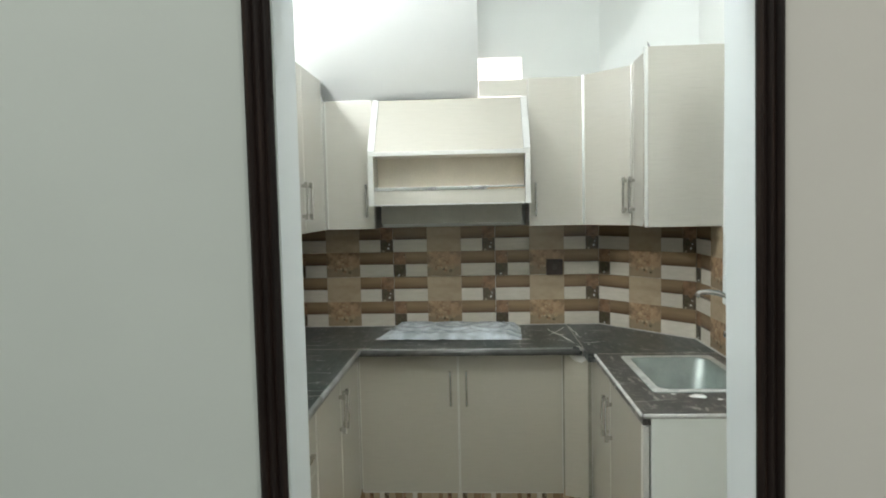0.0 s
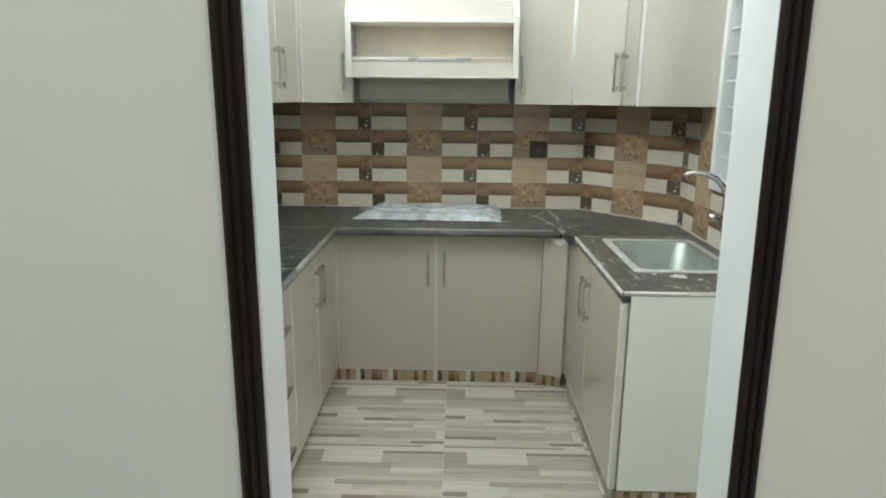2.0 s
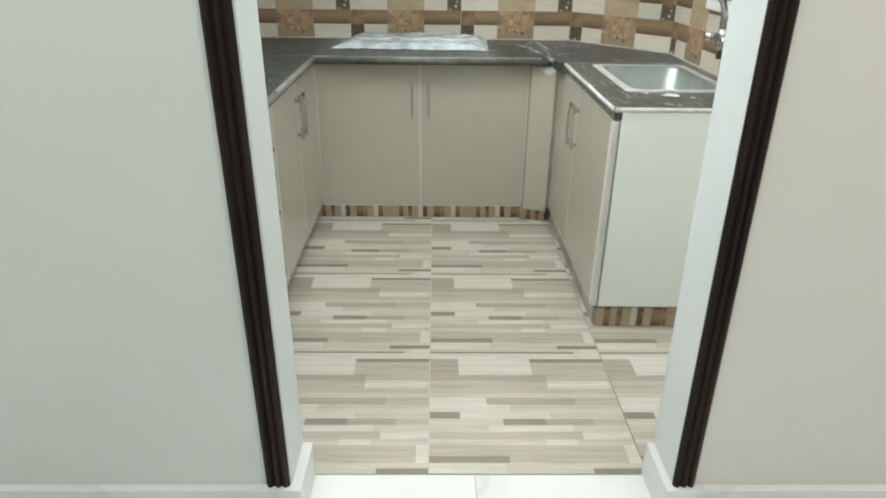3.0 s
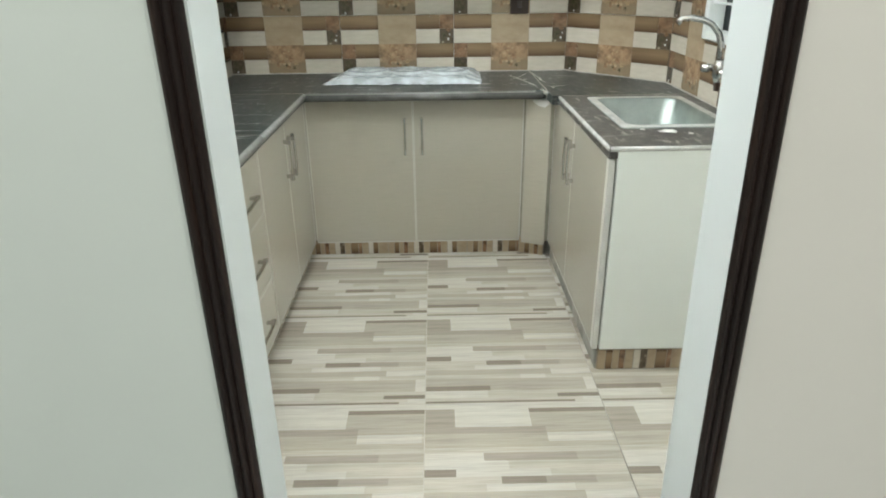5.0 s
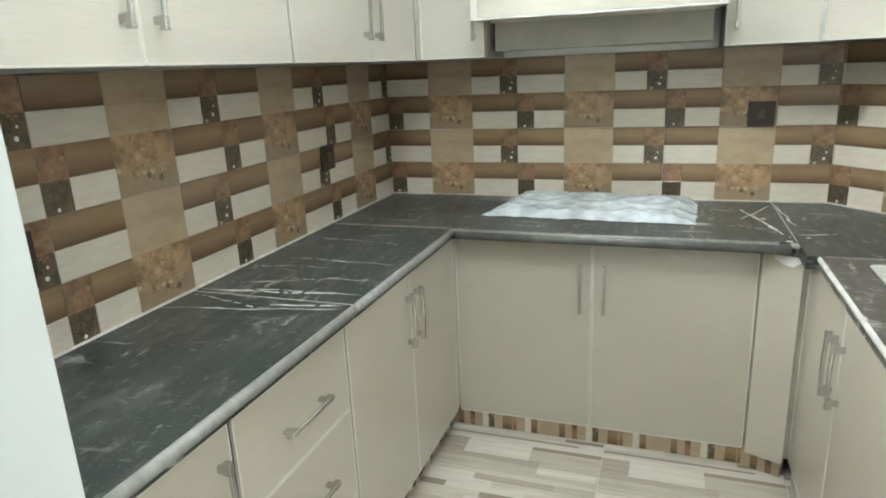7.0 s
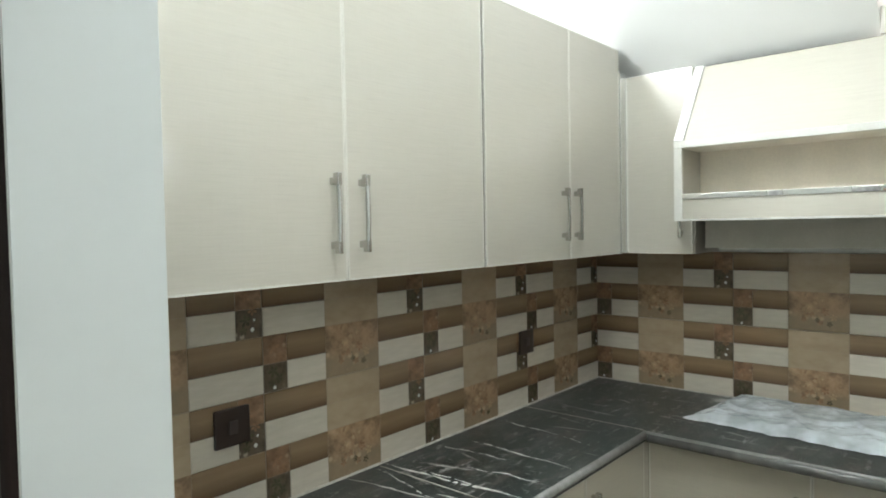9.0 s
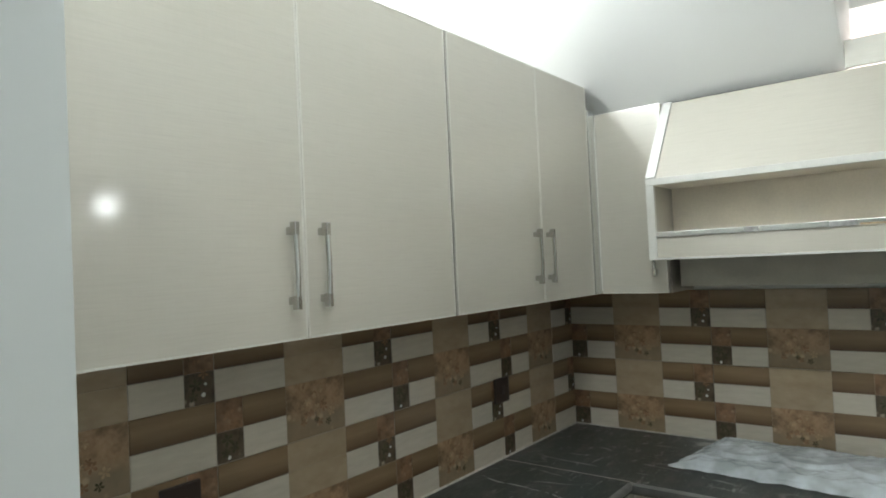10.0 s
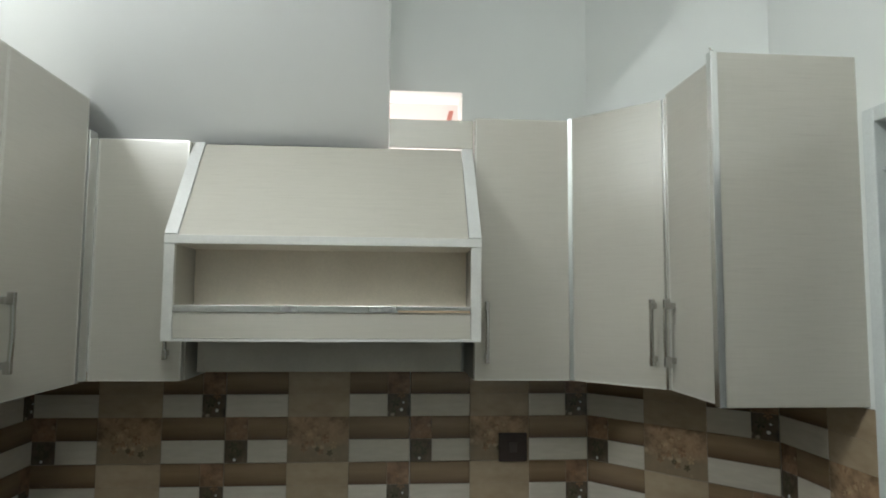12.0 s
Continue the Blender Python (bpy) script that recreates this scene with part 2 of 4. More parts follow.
STEEL = plain("stainless_steel", (0.39, 0.43, 0.41), 0.50, 1.0, spread=0.15, bump=0.02)
MARBLE = marble_dark("dark_marble", (0.015, 0.022, 0.021), (0.034, 0.042, 0.040), (0.115, 0.120, 0.114), (0.44, 0.44, 0.41), 0.59, (0.082, 0.072, 0.068), 0.75)
BROWN_MARBLE = marble_dark("brown_grey_marble", (0.032, 0.030, 0.029), (0.062, 0.058, 0.055), (0.15, 0.142, 0.134), (0.58, 0.53, 0.47), 0.56, (0.105, 0.092, 0.082), 0.8)
VEIN = plain("white_stone_vein", (0.72, 0.72, 0.69), 0.35, spread=0.3, scale=45.0)
NOSING = plain("worn_marble_edge", (0.255, 0.255, 0.245), 0.40, spread=0.18, scale=34.0)
NOSING_GREY = plain("polished_grey_edge", (0.13, 0.13, 0.125), 0.22, spread=0.35, scale=11.0)
NOSING_PALE = plain("pale_stone_edge", (0.46, 0.455, 0.43), 0.4, spread=0.2, scale=24.0)
WHITE_MARBLE = marble_white()
WOOD = wood_dark()
FILM = film()
GLASS = glass()
BLACK = plain("black_glass", (0.012, 0.012, 0.013), 0.08)
BROWN_PLASTIC = plain("dark_brown_plastic", (0.035, 0.020, 0.014), 0.35)
FLOOR_GROUT = plain("pale_floor_grout", (0.48, 0.44, 0.38), 0.8, spread=0.12)
GROUT = plain("cement_grout", (0.36, 0.30, 0.23), 0.9, spread=0.15)
PLASTER = plain("dry_plaster", (0.72, 0.71, 0.68), 0.8)
rng0 = random.Random(3)
# dark colour that stands for the shade inside open gaps
GAP_SHADE = plain("gap_shade_colour", (0.075, 0.068, 0.056), 0.6)
GAP_FILL = plain("grey_brown_gap_filler", (0.29, 0.27, 0.225), 0.6, spread=0.2)
UPVC = plain("white_window_profile", (0.70, 0.73, 0.72), 0.35, spread=0.03)
# outer walls are assumed; the darkness of night is put into their colours
DUCT = plain("night_dark_duct", (0.022, 0.026, 0.026), 0.9, spread=0.3)
BRICK_PAINT = plain("pinkish_outer_render", (0.12, 0.095, 0.09), 0.9, spread=0.2)
T_WHITE = printed("tile_white_band", [(0.25, (0.57, 0.515, 0.43)), (0.75, (0.67, 0.61, 0.52))], 14.0, (1, 1, 5))
T_BROWN = printed("tile_brown_shaded_band", [(0.25, (0.226, 0.147, 0.081)), (0.5, (0.275, 0.184, 0.104)), (0.78, (0.327, 0.224, 0.131))], 6.0, (0.4, 0.4, 6), band=True)
T_PLAIN = printed("tile_beige_square", [(0.25, (0.345, 0.255, 0.162)), (0.5, (0.425, 0.326, 0.217)), (0.78, (0.495, 0.392, 0.272))], 10.0, (1, 1, 2))
T_FLOWER = blossom("tile_blossom_square", (0.370, 0.240, 0.140), (0.48, 0.35, 0.225), (0.11, 0.066, 0.038), 34.0, low=(0.275, 0.212, 0.138))
T_DARK = blossom("tile_dark_blossom", (0.120, 0.090, 0.060), (0.40, 0.33, 0.24), (0.030, 0.020, 0.013), 40.0)
T_MID = blossom("tile_russet_blossom", (0.260, 0.155, 0.090), (0.42, 0.29, 0.18), (0.07, 0.042, 0.026), 34.0)
T_PETAL = plain("tile_cream_petal", (0.40, 0.275, 0.160), 0.25, spread=0.35, scale=60.0)
T_RUST = plain("tile_rust_petal", (0.285, 0.165, 0.092), 0.25, spread=0.35, scale=60.0)
T_LEAF = plain("tile_dark_leaf", (0.085, 0.075, 0.042), 0.25, spread=0.35, scale=60.0)
T_PEARL = plain("tile_pearl_dot", (0.75, 0.73, 0.68), 0.2)
F_COLOURS = [
    planks("floor_white_plank", (0.60, 0.57, 0.51)), planks("floor_cream_plank", (0.53, 0.49, 0.42)), planks("floor_beige_plank", (0.455, 0.412, 0.345)),
    planks("floor_taupe_plank", (0.39, 0.347, 0.290)), planks("floor_dark_plank", (0.285, 0.248, 0.202)),
]

# ---- building helpers ----


def mesh_of(name, bm, *materials, smooth=False):
    me = bpy.data.meshes.new(name)
    bmesh.ops.recalc_face_normals(bm, faces=bm.faces)
    bm.to_mesh(me)
    bm.free()
    for m in materials:
        me.materials.append(m)
    if smooth:
        for p in me.polygons:
            p.use_smooth = True
    return me


def part(name, bm, material, parent, label="", smooth=False):
    materials = material if isinstance(material, (list, tuple)) else (material,)
    ob = new(name, mesh_of(name, bm, *materials, smooth=smooth))
    ob.parent = parent
    return tagged(ob, label)


def thing(name, m, label, category, group="", kind=""):
    ob = new(name)
    ob.matrix_world = m
    ob.empty_display_size = 0.05
    return tagged(ob, label, category, group, kind)


def structure(name, bm, material, label):
    materials = material if isinstance(material, (list, tuple)) else (material,)
    return tagged(new(name, mesh_of(name, bm, *materials)), label, "", "", "structure")


def boxes(*spans, bevel=0.0, bm=None, index=0):
    """A bmesh of boxes, each given as (x0, x1, y0, y1, z0, z1), with their edges bevelled."""
    bm = bm or bmesh.new()
    for x0, x1, y0, y1, z0, z1 in spans:
        made = bmesh.ops.create_cube(bm, size=1.0)
        bmesh.ops.scale(bm, vec=(x1 - x0, y1 - y0, z1 - z0), verts=made["verts"])
        bmesh.ops.translate(bm, vec=((x0 + x1) / 2, (y0 + y1) / 2, (z0 + z1) / 2), verts=made["verts"])
        faces = {f for v in made["verts"] for f in v.link_faces}
        for f in faces:
            f.material_index = index
        if bevel:
            edges = list({e for v in made["verts"] for e in v.link_edges})
            bmesh.ops.bevel(bm, geom=edges, offset=bevel, segments=2, affect="EDGES", profile=0.5)
    return bm


def prism(points, z0, z1, bm=None):
    """An upright prism over the plan points."""
    bm = bm or bmesh.new()
    lower = [bm.verts.new((x, y, z0)) for x, y in points]
    upper = [bm.verts.new((x, y, z1)) for x, y in points]
    bm.faces.new(lower[::-1]), bm.faces.new(upper)
    for i in range(len(points)):
        j = (i + 1) % len(points)
        bm.faces.new((lower[i], lower[j], upper[j], upper[i]))
    return bm


def profile_x(points, x0, x1, bm=None):
    """A prism along x over points of the y-z plane."""
    bm = bm or bmesh.new()
    a = [bm.verts.new((x0, y, z)) for y, z in points]
    b = [bm.verts.new((x1, y, z)) for y, z in points]
    bm.faces.new(a[::-1]), bm.faces.new(b)
    for i in range(len(points)):
        j = (i + 1) % len(points)
        bm.faces.new((a[i], a[j], b[j], b[i]))
    return bm


def tube(points, radius, sides=14, bm=None):
    """A round pipe through the points; radius is one number or one for each point."""
    bm = bm or bmesh.new()
    pts = [Vector(p) for p in points]
    radii = radius if isinstance(radius, (list, tuple)) else [radius] * len(pts)
    rings, side = [], None
    for i, p in enumerate(pts):
        way = (pts[min(i + 1, len(pts) - 1)] - pts[max(i - 1, 0)]).normalized()
        side = (side or way.orthogonal())
        side = (side - way * side.dot(way)).normalized()
        up = way.cross(side)
        rings.append([bm.verts.new(p + radii[i] * (math.cos(a) * side + math.sin(a) * up)) for a in (2 * math.pi * k / sides for k in range(sides))])
    for a, b in zip(rings, rings[1:]):
        for k in range(sides):
            bm.faces.new((a[k], a[(k + 1) % sides], b[(k + 1) % sides], b[k]))
    bm.faces.new(rings[0][::-1]), bm.faces.new(rings[-1])
    return bm


# ---- structure: kitchen shell ----
structure("wall_left", boxes((XL - 0.14, XL, YF1, YB + 0.14, -0.1, CEIL)), INNER, "pale painted plaster wall behind the cabinets")
structure("wall_back", boxes((XL, VX0, YB, YB + 0.14, -0.1, CEIL), (VX1, XR + 0.14, YB, YB + 0.14, -0.1, CEIL),
                             (VX0, VX1, YB, YB + 0.14, -0.1, VZ0), (VX0, VX1, YB, YB + 0.14, VZ1, CEIL)), INNER, "pale green painted wall with a small vent opening")
structure("wall_corner", prism([DIAG_A, DIAG_B, (XR, YB)], -0.1, CEIL), INNER, "pale green wall cutting the kitchen corner")
structure("wall_right", boxes((XR, XR + 0.14, YF1, WY0, -0.1, CEIL), (XR, XR + 0.14, WY1, YB, -0.1, CEIL),
                              (XR, XR + 0.14, WY0, WY1, -0.1, WZ0), (XR, XR + 0.14, WY0, WY1, WZ1, CEIL)), INNER, "pale painted wall with a barred window")
structure("wall_front_left", boxes((-2.6, DX0, YF0, YF1, -0.1, CEIL), (DX0, DX1, YF0, YF1, HEAD, CEIL)), WALL, "pale green painted wall beside the kitchen doorway")
# same wall plane, in a warmer beige right of the doorway
structure("wall_front_right", boxes((DX1, 3.6, YF0, YF1, -0.1, CEIL)), BEIGE, "warm beige wall beside the kitchen doorway")
# white plaster lining of the doorway
structure("reveal_left", boxes((DX0, DX0 + 0.003, YF0 + 0.001, YF1 + 0.001, SK, HEAD)), REVEAL, "white painted plaster door reveal")
tip = math.tan(math.radians(LEAN))
bm = bmesh.new()
near, far = ([bm.verts.new((x, y, z)) for x, z in ((DX1 - 0.002 - SK * tip, SK), (DX1, SK), (DX1, HEAD), (DX1 - 0.002 - HEAD * tip, HEAD))] for y in (YF0 + 0.001, YF1 + 0.001))
bm.faces.new(near), bm.faces.new(far[::-1])
for k in range(4):
    bm.faces.new((near[k], far[k], far[(k + 1) % 4], near[(k + 1) % 4]))
structure("reveal_right", bm, REVEAL, "white painted plaster door reveal, slightly out of plumb")
structure("ceiling", boxes((-2.74, 3.74, -3.1, YB + 0.14, CEIL, CEIL + 0.12)), WHITE, "plain white plaster ceiling")
structure("wall_hall_left", boxes((-2.74, -2.6, -3.1, YF1, -0.1, CEIL)), WALL, "pale painted hall wall")
structure("wall_hall_right", boxes((3.6, 3.74, -3.1, YF1, -0.1, CEIL)), WALL, "pale painted hall wall")
structure("wall_hall_back", boxes((-2.6, 3.6, -3.1, -2.96, -0.1, CEIL)), WALL, "pale painted hall wall")

# sloping underside of the stair above the cooking corner
SLOPE, SY, SZ = 0.70, 4.245, 2.112
run = (CEIL - SZ) / SLOPE
structure("stair_soffit", profile_x([(SY, SZ), (YB, SZ), (YB, CEIL), (SY - run, CEIL)], XL, 0.577), WHITE, "white sloping underside of a staircase")

# room behind the vent and assumed duct outside the window
structure("wall_next_room", boxes((-0.4, -0.3, YB + 0.14, 7.0, 1.2, CEIL), (2.4, 2.5, YB + 0.14, 7.0, 1.2, CEIL), (-0.3, 2.4, YB + 0.14, 6.9, 1.2, 1.3),
                                  (-0.4, 2.5, YB + 0.14, 7.0, CEIL, CEIL + 0.1)), PINK, "pinkish wall of a lit room behind the vent")
structure("wall_next_room_far", boxes((-0.3, 2.4, 6.9, 7.0, 1.2, CEIL)), WHITE, "white wall of a lit room behind the vent")
bm = bmesh.new()
for strip in ([(0.950, 2.895), (0.985, 2.895), (1.015, 3.03), (0.982, 3.03)], [(0.985, 2.895), (1.065, 2.895), (1.065, 2.916), (0.990, 2.916)]):
    front, back = ([bm.verts.new((x, y, z)) for x, z in strip] for y in (6.870, 6.898))
    bm.faces.new(front), bm.faces.new(back[::-1])
    for k in range(4):
        bm.faces.new((front[k], back[k], back[(k + 1) % 4], front[(k + 1) % 4]))
structure("trim_next_room", bm, plain("pink_trim", (0.45, 0.20, 0.17), 0.5), "reddish angled trim on the far wall")
structure("wall_duct", boxes((3.6, 3.74, YF1, 5.2, -0.1, 3.4), (XR + 0.14, 3.6, 5.1, 5.2, -0.1, 3.4), (XR + 0.14, 3.6, YF1, 5.1, -0.1, 0.0)), DUCT, "assumed duct wall outside, near-black to stand for night")
structure("wall_duct_neighbour", boxes((2.35, 2.45, 4.05, 5.1, 0.0, 3.4)), BRICK_PAINT, "pinkish outer wall across the duct")

# ---- floor ----
structure("floor", boxes((-2.6, 3.6, -2.96, YB, -0.12, -0.006)), FLOOR_GROUT, "grey cement bed under the floor tiles")

# ---- doorway trims ----


def door_strip(name, x0, x1, lean=0.0):
    """Dark wooden frame strip with rounded ribs along its height."""
    holder = thing(name, pose((x0 + x1) / 2, YF0, 0.1, 0, -lean, 0), "dark brown ribbed wooden door frame strip on the wall", "door frame", "door frame strips", "structure")
    w = x1 - x0
    bm = bmesh.new()
    plan = [(-w / 2, 0.0), (w / 2, 0.0), (w / 2, -0.006)]
    ribs = 3
    for r in range(ribs):
        a = w / 2 - r * w / ribs
        for k in range(6):
            s = k / 5
            plan.append((a - s * w / ribs * 0.98, -0.006 - 0.007 * math.sin(math.pi * s)))
    plan.append((-w / 2, -0.006))
    prism(plan, 0.0, HEAD + 0.0, bm)
    part("frame_strip", bm, WOOD, holder)
    return holder


door_strip("door_frame_left", DX0 - 0.056, DX0 - 0.001)
door_strip("door_frame_right", DX1 - 0.003, DX1 + 0.049, LEAN)
head = thing("door_frame_head", pose((DX0 + DX1) / 2, YF0, HEAD), "dark brown wooden door frame head", "door frame", "door frame strips", "structure")
part("frame_strip", boxes((-0.46, 0.46, -0.018, 0.0, 0.004, 0.06), bevel=0.004), WOOD, head)

for name, spans in (("baseboard_left", ((-2.6, DX0 + 0.028, YF0 - 0.022, YF0, 0.0, SK), (DX0, DX0 + 0.028, YF0, YF1, 0.0, SK))),
                    ("baseboard_right", ((DX1 - 0.022, 3.6, YF0 - 0.022, YF0, 0.0, SK), (DX1 - 0.022, DX1, YF0, YF1, 0.0, SK)))):
    structure(name, boxes(*spans, bevel=0.002), WHITE_MARBLE, "white veined marble skirting along the wall")

# ---- cabinets ----


def handle_mesh():
    """Bar handle: chunky square ends on feet with a slimmer rounded bar between; along z, door face at y = 0."""
    bm = boxes((-0.006, 0.006, -0.031, -0.014, 0.002, 0.030), (-0.006, 0.006, -0.031, -0.014, 0.152, 0.180),
               (-0.005, 0.005, -0.016, 0.0, 0.012, 0.028), (-0.005, 0.005, -0.016, 0.0, 0.154, 0.170), bevel=0.0018)
    tube([(0, -0.026, 0.028), (0, -0.028, 0.07), (0, -0.028, 0.112), (0, -0.026, 0.154)], 0.0058, 10, bm)
    return mesh_of("handle", bm, CHROME)


HANDLE = handle_mesh()


def handle(parent, x, y, z, level=False):
    ob = new("handle", HANDLE)
    ob.parent = parent
    ob.matrix_basis = pose(x, y, z, 0, 90 if level else 0, 0)
    return tagged(ob, "polished chrome bar handle")


def leaf(parent, x0, x1, z0, z1, grip=None, level=None, name="door", thick=0.018, face=LAM):
    """A flush door or drawer front with its bright edge bands; grip is the handle's (x, z)."""
    door = part(name, boxes((x0 + 0.0015, x1 - 0.0015, 0.0, thick, z0 + 0.0015, z1 - 0.0015), bevel=0.0012), face, parent)
    e = 0.0045
    for a, b, c, d in ((x0 + 0.001, x0 + 0.001 + e, z0 + 0.001, z1 - 0.001), (x1 - 0.001 - e, x1 - 0.001, z0 + 0.001, z1 - 0.001),
                       (x0 + 0.007, x1 - 0.007, z0 + 0.0005, z0 + 0.0005 + e), (x0 + 0.007, x1 - 0.007, z1 - 0.0005 - e, z1 - 0.0005)):
        part("edge_band", boxes((a, b, -0.0012, thick - 0.001, c, d)), LEAF_EDGE, door, "pale glossy edge band")
    if grip:
        handle(door, grip[0], 0.0, grip[1], bool(level))
    return door


def cabinet(name, m, width, height, depth, label, group, leaves, z0=0.0, open_top=False):
    """A cabinet whose front lies in its local plane y = 0 and looks to -y; leaves: (x0, x1, z0, z1, grip, level, name)."""
    body_depth = depth - 0.002
    holder = thing(name, m, label, "cabinet", group)
    t = 0.016
    d0, d1 = 0.022, body_depth
    part("body", boxes((0, t, d0, d1, z0, height), (width - t, width, d0, d1, z0, height), (t, width - t, d0, d1, z0, z0 + t), (t, width - t, d0, d0 + (0.05 if open_top else d1 - d0), height - t, height),
                       (t, width - t, d1 - 0.006, d1, z0 + t, height - t)), CARCASS, holder, "pale board carcass")
    for x0, x1, a, b, grip, level, kind in leaves:
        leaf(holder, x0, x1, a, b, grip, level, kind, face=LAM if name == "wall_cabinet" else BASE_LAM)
    return holder


UZ0, UZ1 = 1.412, 2.197
UH = UZ1 - UZ0
GRIP = 0.062
UL, BL = "wall cabinets of the kitchen", "base cabinets of the kitchen"
UX = -0.254
greige = "pale greige laminate wall cabinet"
cabinet("wall_cabinet", pose(UX, 2.222, UZ0, 0, 0, 90), 1.0195, UH, UX - XL, greige + " with two tall closed doors", UL,
        [(0.0, 0.508, 0.0, UH, (0.465, GRIP), 0, "door"), (0.508, 1.0195, 0.0, UH, (0.549, GRIP), 0, "door")])
cabinet("wall_cabinet", pose(UX, 3.251, UZ0, 0, 0, 90), 0.862, UH, UX - XL, greige + " with closed doors by the corner", UL,
        [(0.0, 0.484, 0.0, UH, (0.428, GRIP), 0, "door"), (0.484, 0.862, 0.0, UH, (0.512, GRIP), 0, "door")])
filler = thing("corner_filler", pose(UX + 0.012, 4.116, UZ0), "brushed aluminium filler strip in the cabinet corner", "filler strip")
part("strip", boxes((-0.016, -0.006, 0.0, 0.05, 0.0, UH - 0.085), bevel=0.001), ALU, filler)
UY = 4.168
cabinet("wall_cabinet", pose(UX + 0.006, UY, UZ0), 0.257, 2.100 - UZ0, YB - UY, greige + " with one narrow door under the stair", UL,
        [(0.0, 0.254, 0.0, 2.100 - UZ0, (0.215, 0.060), 0, "door")])
cabinet("wall_cabinet", pose(0.836, UY, UZ0), 0.289, UH - 0.006, YB - UY, greige + " with one narrow door beside the hood", UL,
        [(0.0, 0.289, 0.0, UH - 0.006, (0.034, 0.05), 0, "door")])
ang = math.degrees(math.atan2(3.957 - 4.166, 1.328 - 1.129))
long = math.hypot(3.957 - 4.166, 1.328 - 1.129)
cabinet("wall_cabinet", pose(1.129, 4.166, UZ0, 0, 0, ang), long, UH, 0.20, greige + " set across the corner", UL,
        [(0.0, long, 0.0, UH, (long - 0.035, 0.06), 0, "door")])
cabinet("wall_cabinet", pose(1.333, 3.957, UZ0, 0, 0, -90), 0.262, UH + 0.012, XR - 1.333, greige + " with one door beside the window", UL,
        [(0.0, 0.262, 0.0, UH + 0.012, (0.032, 0.06), 0, "door")])
panel = thing("end_panel", pose(1.319, 3.69, UZ0), "pale greige laminate end panel of the wall cabinet", "panel")
part("panel", boxes((0.0, XR - 1.319, -0.018, 0.0, 0.0, UH + 0.02), bevel=0.0015), LAM, panel)
part("edge_band", boxes((-0.004, 0.012, -0.0205, 0.002, 0.0, UH + 0.021), bevel=0.001), ALU, panel, "brushed aluminium corner edge")
over = thing("filler_panel", pose(0.579, UY + 0.03, 2.104), "greige laminate filler board above the hood", "panel")
part("panel", boxes((0.0, 0.254, 0.0, 0.016, 0.0, 0.086), bevel=0.001), LAM, over)

stub = thing("cable_end", pose(1.345, 3.72, UZ1 + 0.012), "short grey cable end sticking up above the wall cabinet", "cable")
part("sheath", tube([(0, 0, 0), (0.002, 0, 0.018), (0.000, 0.002, 0.030)], 0.0045, 8), plain("grey_cable_sheath", (0.22, 0.22, 0.22), 0.5), stub, smooth=True)
part("tip", tube([(0.000, 0.002, 0.0305), (-0.004, 0.003, 0.040)], 0.0025, 6), CHROME, stub)

# bright joints between the wall cabinets
for x, y, turn, w in ((1.124, UY - 0.002, -20, 0.014), (1.327, 3.957, -70, 0.010)):
    js = thing("joint_strip", pose(x, y, UZ0, 0, 0, turn), "brushed aluminium strip between two wall cabinets", "trim strip", "cabinet joint strips")
    part("strip", boxes((-w / 2, w / 2, -0.006, 0.010, 0.001, UH - 0.002), bevel=0.001), ALU, js)


def shade_strip(x, y, turn, w, z0, z1):
    """Dark strip added for the shade in the gap between two units, set back in it."""
    g = thing("gap_strip", pose(x, y, z0, 0, 0, turn), "added dark strip for the shade between two cabinets", "gap strip", "dark gap strips")
    part("strip", boxes((-w / 2, w / 2, 0.004, 0.016, 0.0, z1 - z0)), GAP_SHADE, g)


shade_strip(UX, 3.2465, 90, 0.009, UZ0, UZ1)
shade_strip(-0.052, 2.573, 90, 0.009, 0.09, 0.78)
for x, y, turn, w in ((-0.0525, 3.0250, 90, 0.009), (-0.0600, 3.8985, 0, 0.012), (0.977, 3.8985, 0, 0.012), (1.0945, 3.8385, 0, 0.018)):
    g = thing("gap_strip", pose(x, y, 0.087, 0, 0, turn), "grey-brown strip closing the gap between base cabinets", "gap strip", "base gap strips")
    part("strip", boxes((-w / 2, w / 2, 0.0, 0.012, 0.0, 0.694), bevel=0.001), GAP_FILL, g)
fill = thing("corner_filler", pose(-0.054, 3.8595, 0.087), "greige laminate filler board in the base corner", "filler strip")
part("board", boxes((-0.016, 0.0, 0.0, 0.038, 0.0, 0.694), bevel=0.001), BASE_LAM, fill)

# ---- hood with open shelf ----
HX0, HX1, HY = 0.006, 0.832, 3.994
hood = thing("cooker_hood", pose(HX0, HY, 1.534), "greige laminate cooker hood housing with sloped top and open shelf", "hood")
HW, HD = HX1 - HX0, 4.21 - HY
zz = lambda z: z - 1.534
part("side_panel", profile_x([(0.004, 0.0), (HD, 0.0), (HD + 0.01, zz(2.095)), (HD - 0.006, zz(2.095)), (0.004, zz(1.80))], 0.0, 0.016), LAM, hood)
part("side_panel", profile_x([(0.004, 0.0), (HD, 0.0), (HD + 0.01, zz(2.095)), (HD - 0.006, zz(2.095)), (0.004, zz(1.80))], HW - 0.016, HW), LAM, hood)
part("sloped_panel", profile_x([(0.002, zz(1.808)), (0.016, zz(1.80)), (HD + 0.008, zz(2.088)), (HD - 0.002, zz(2.100))], 0.034, HW - 0.034), LAM, hood)
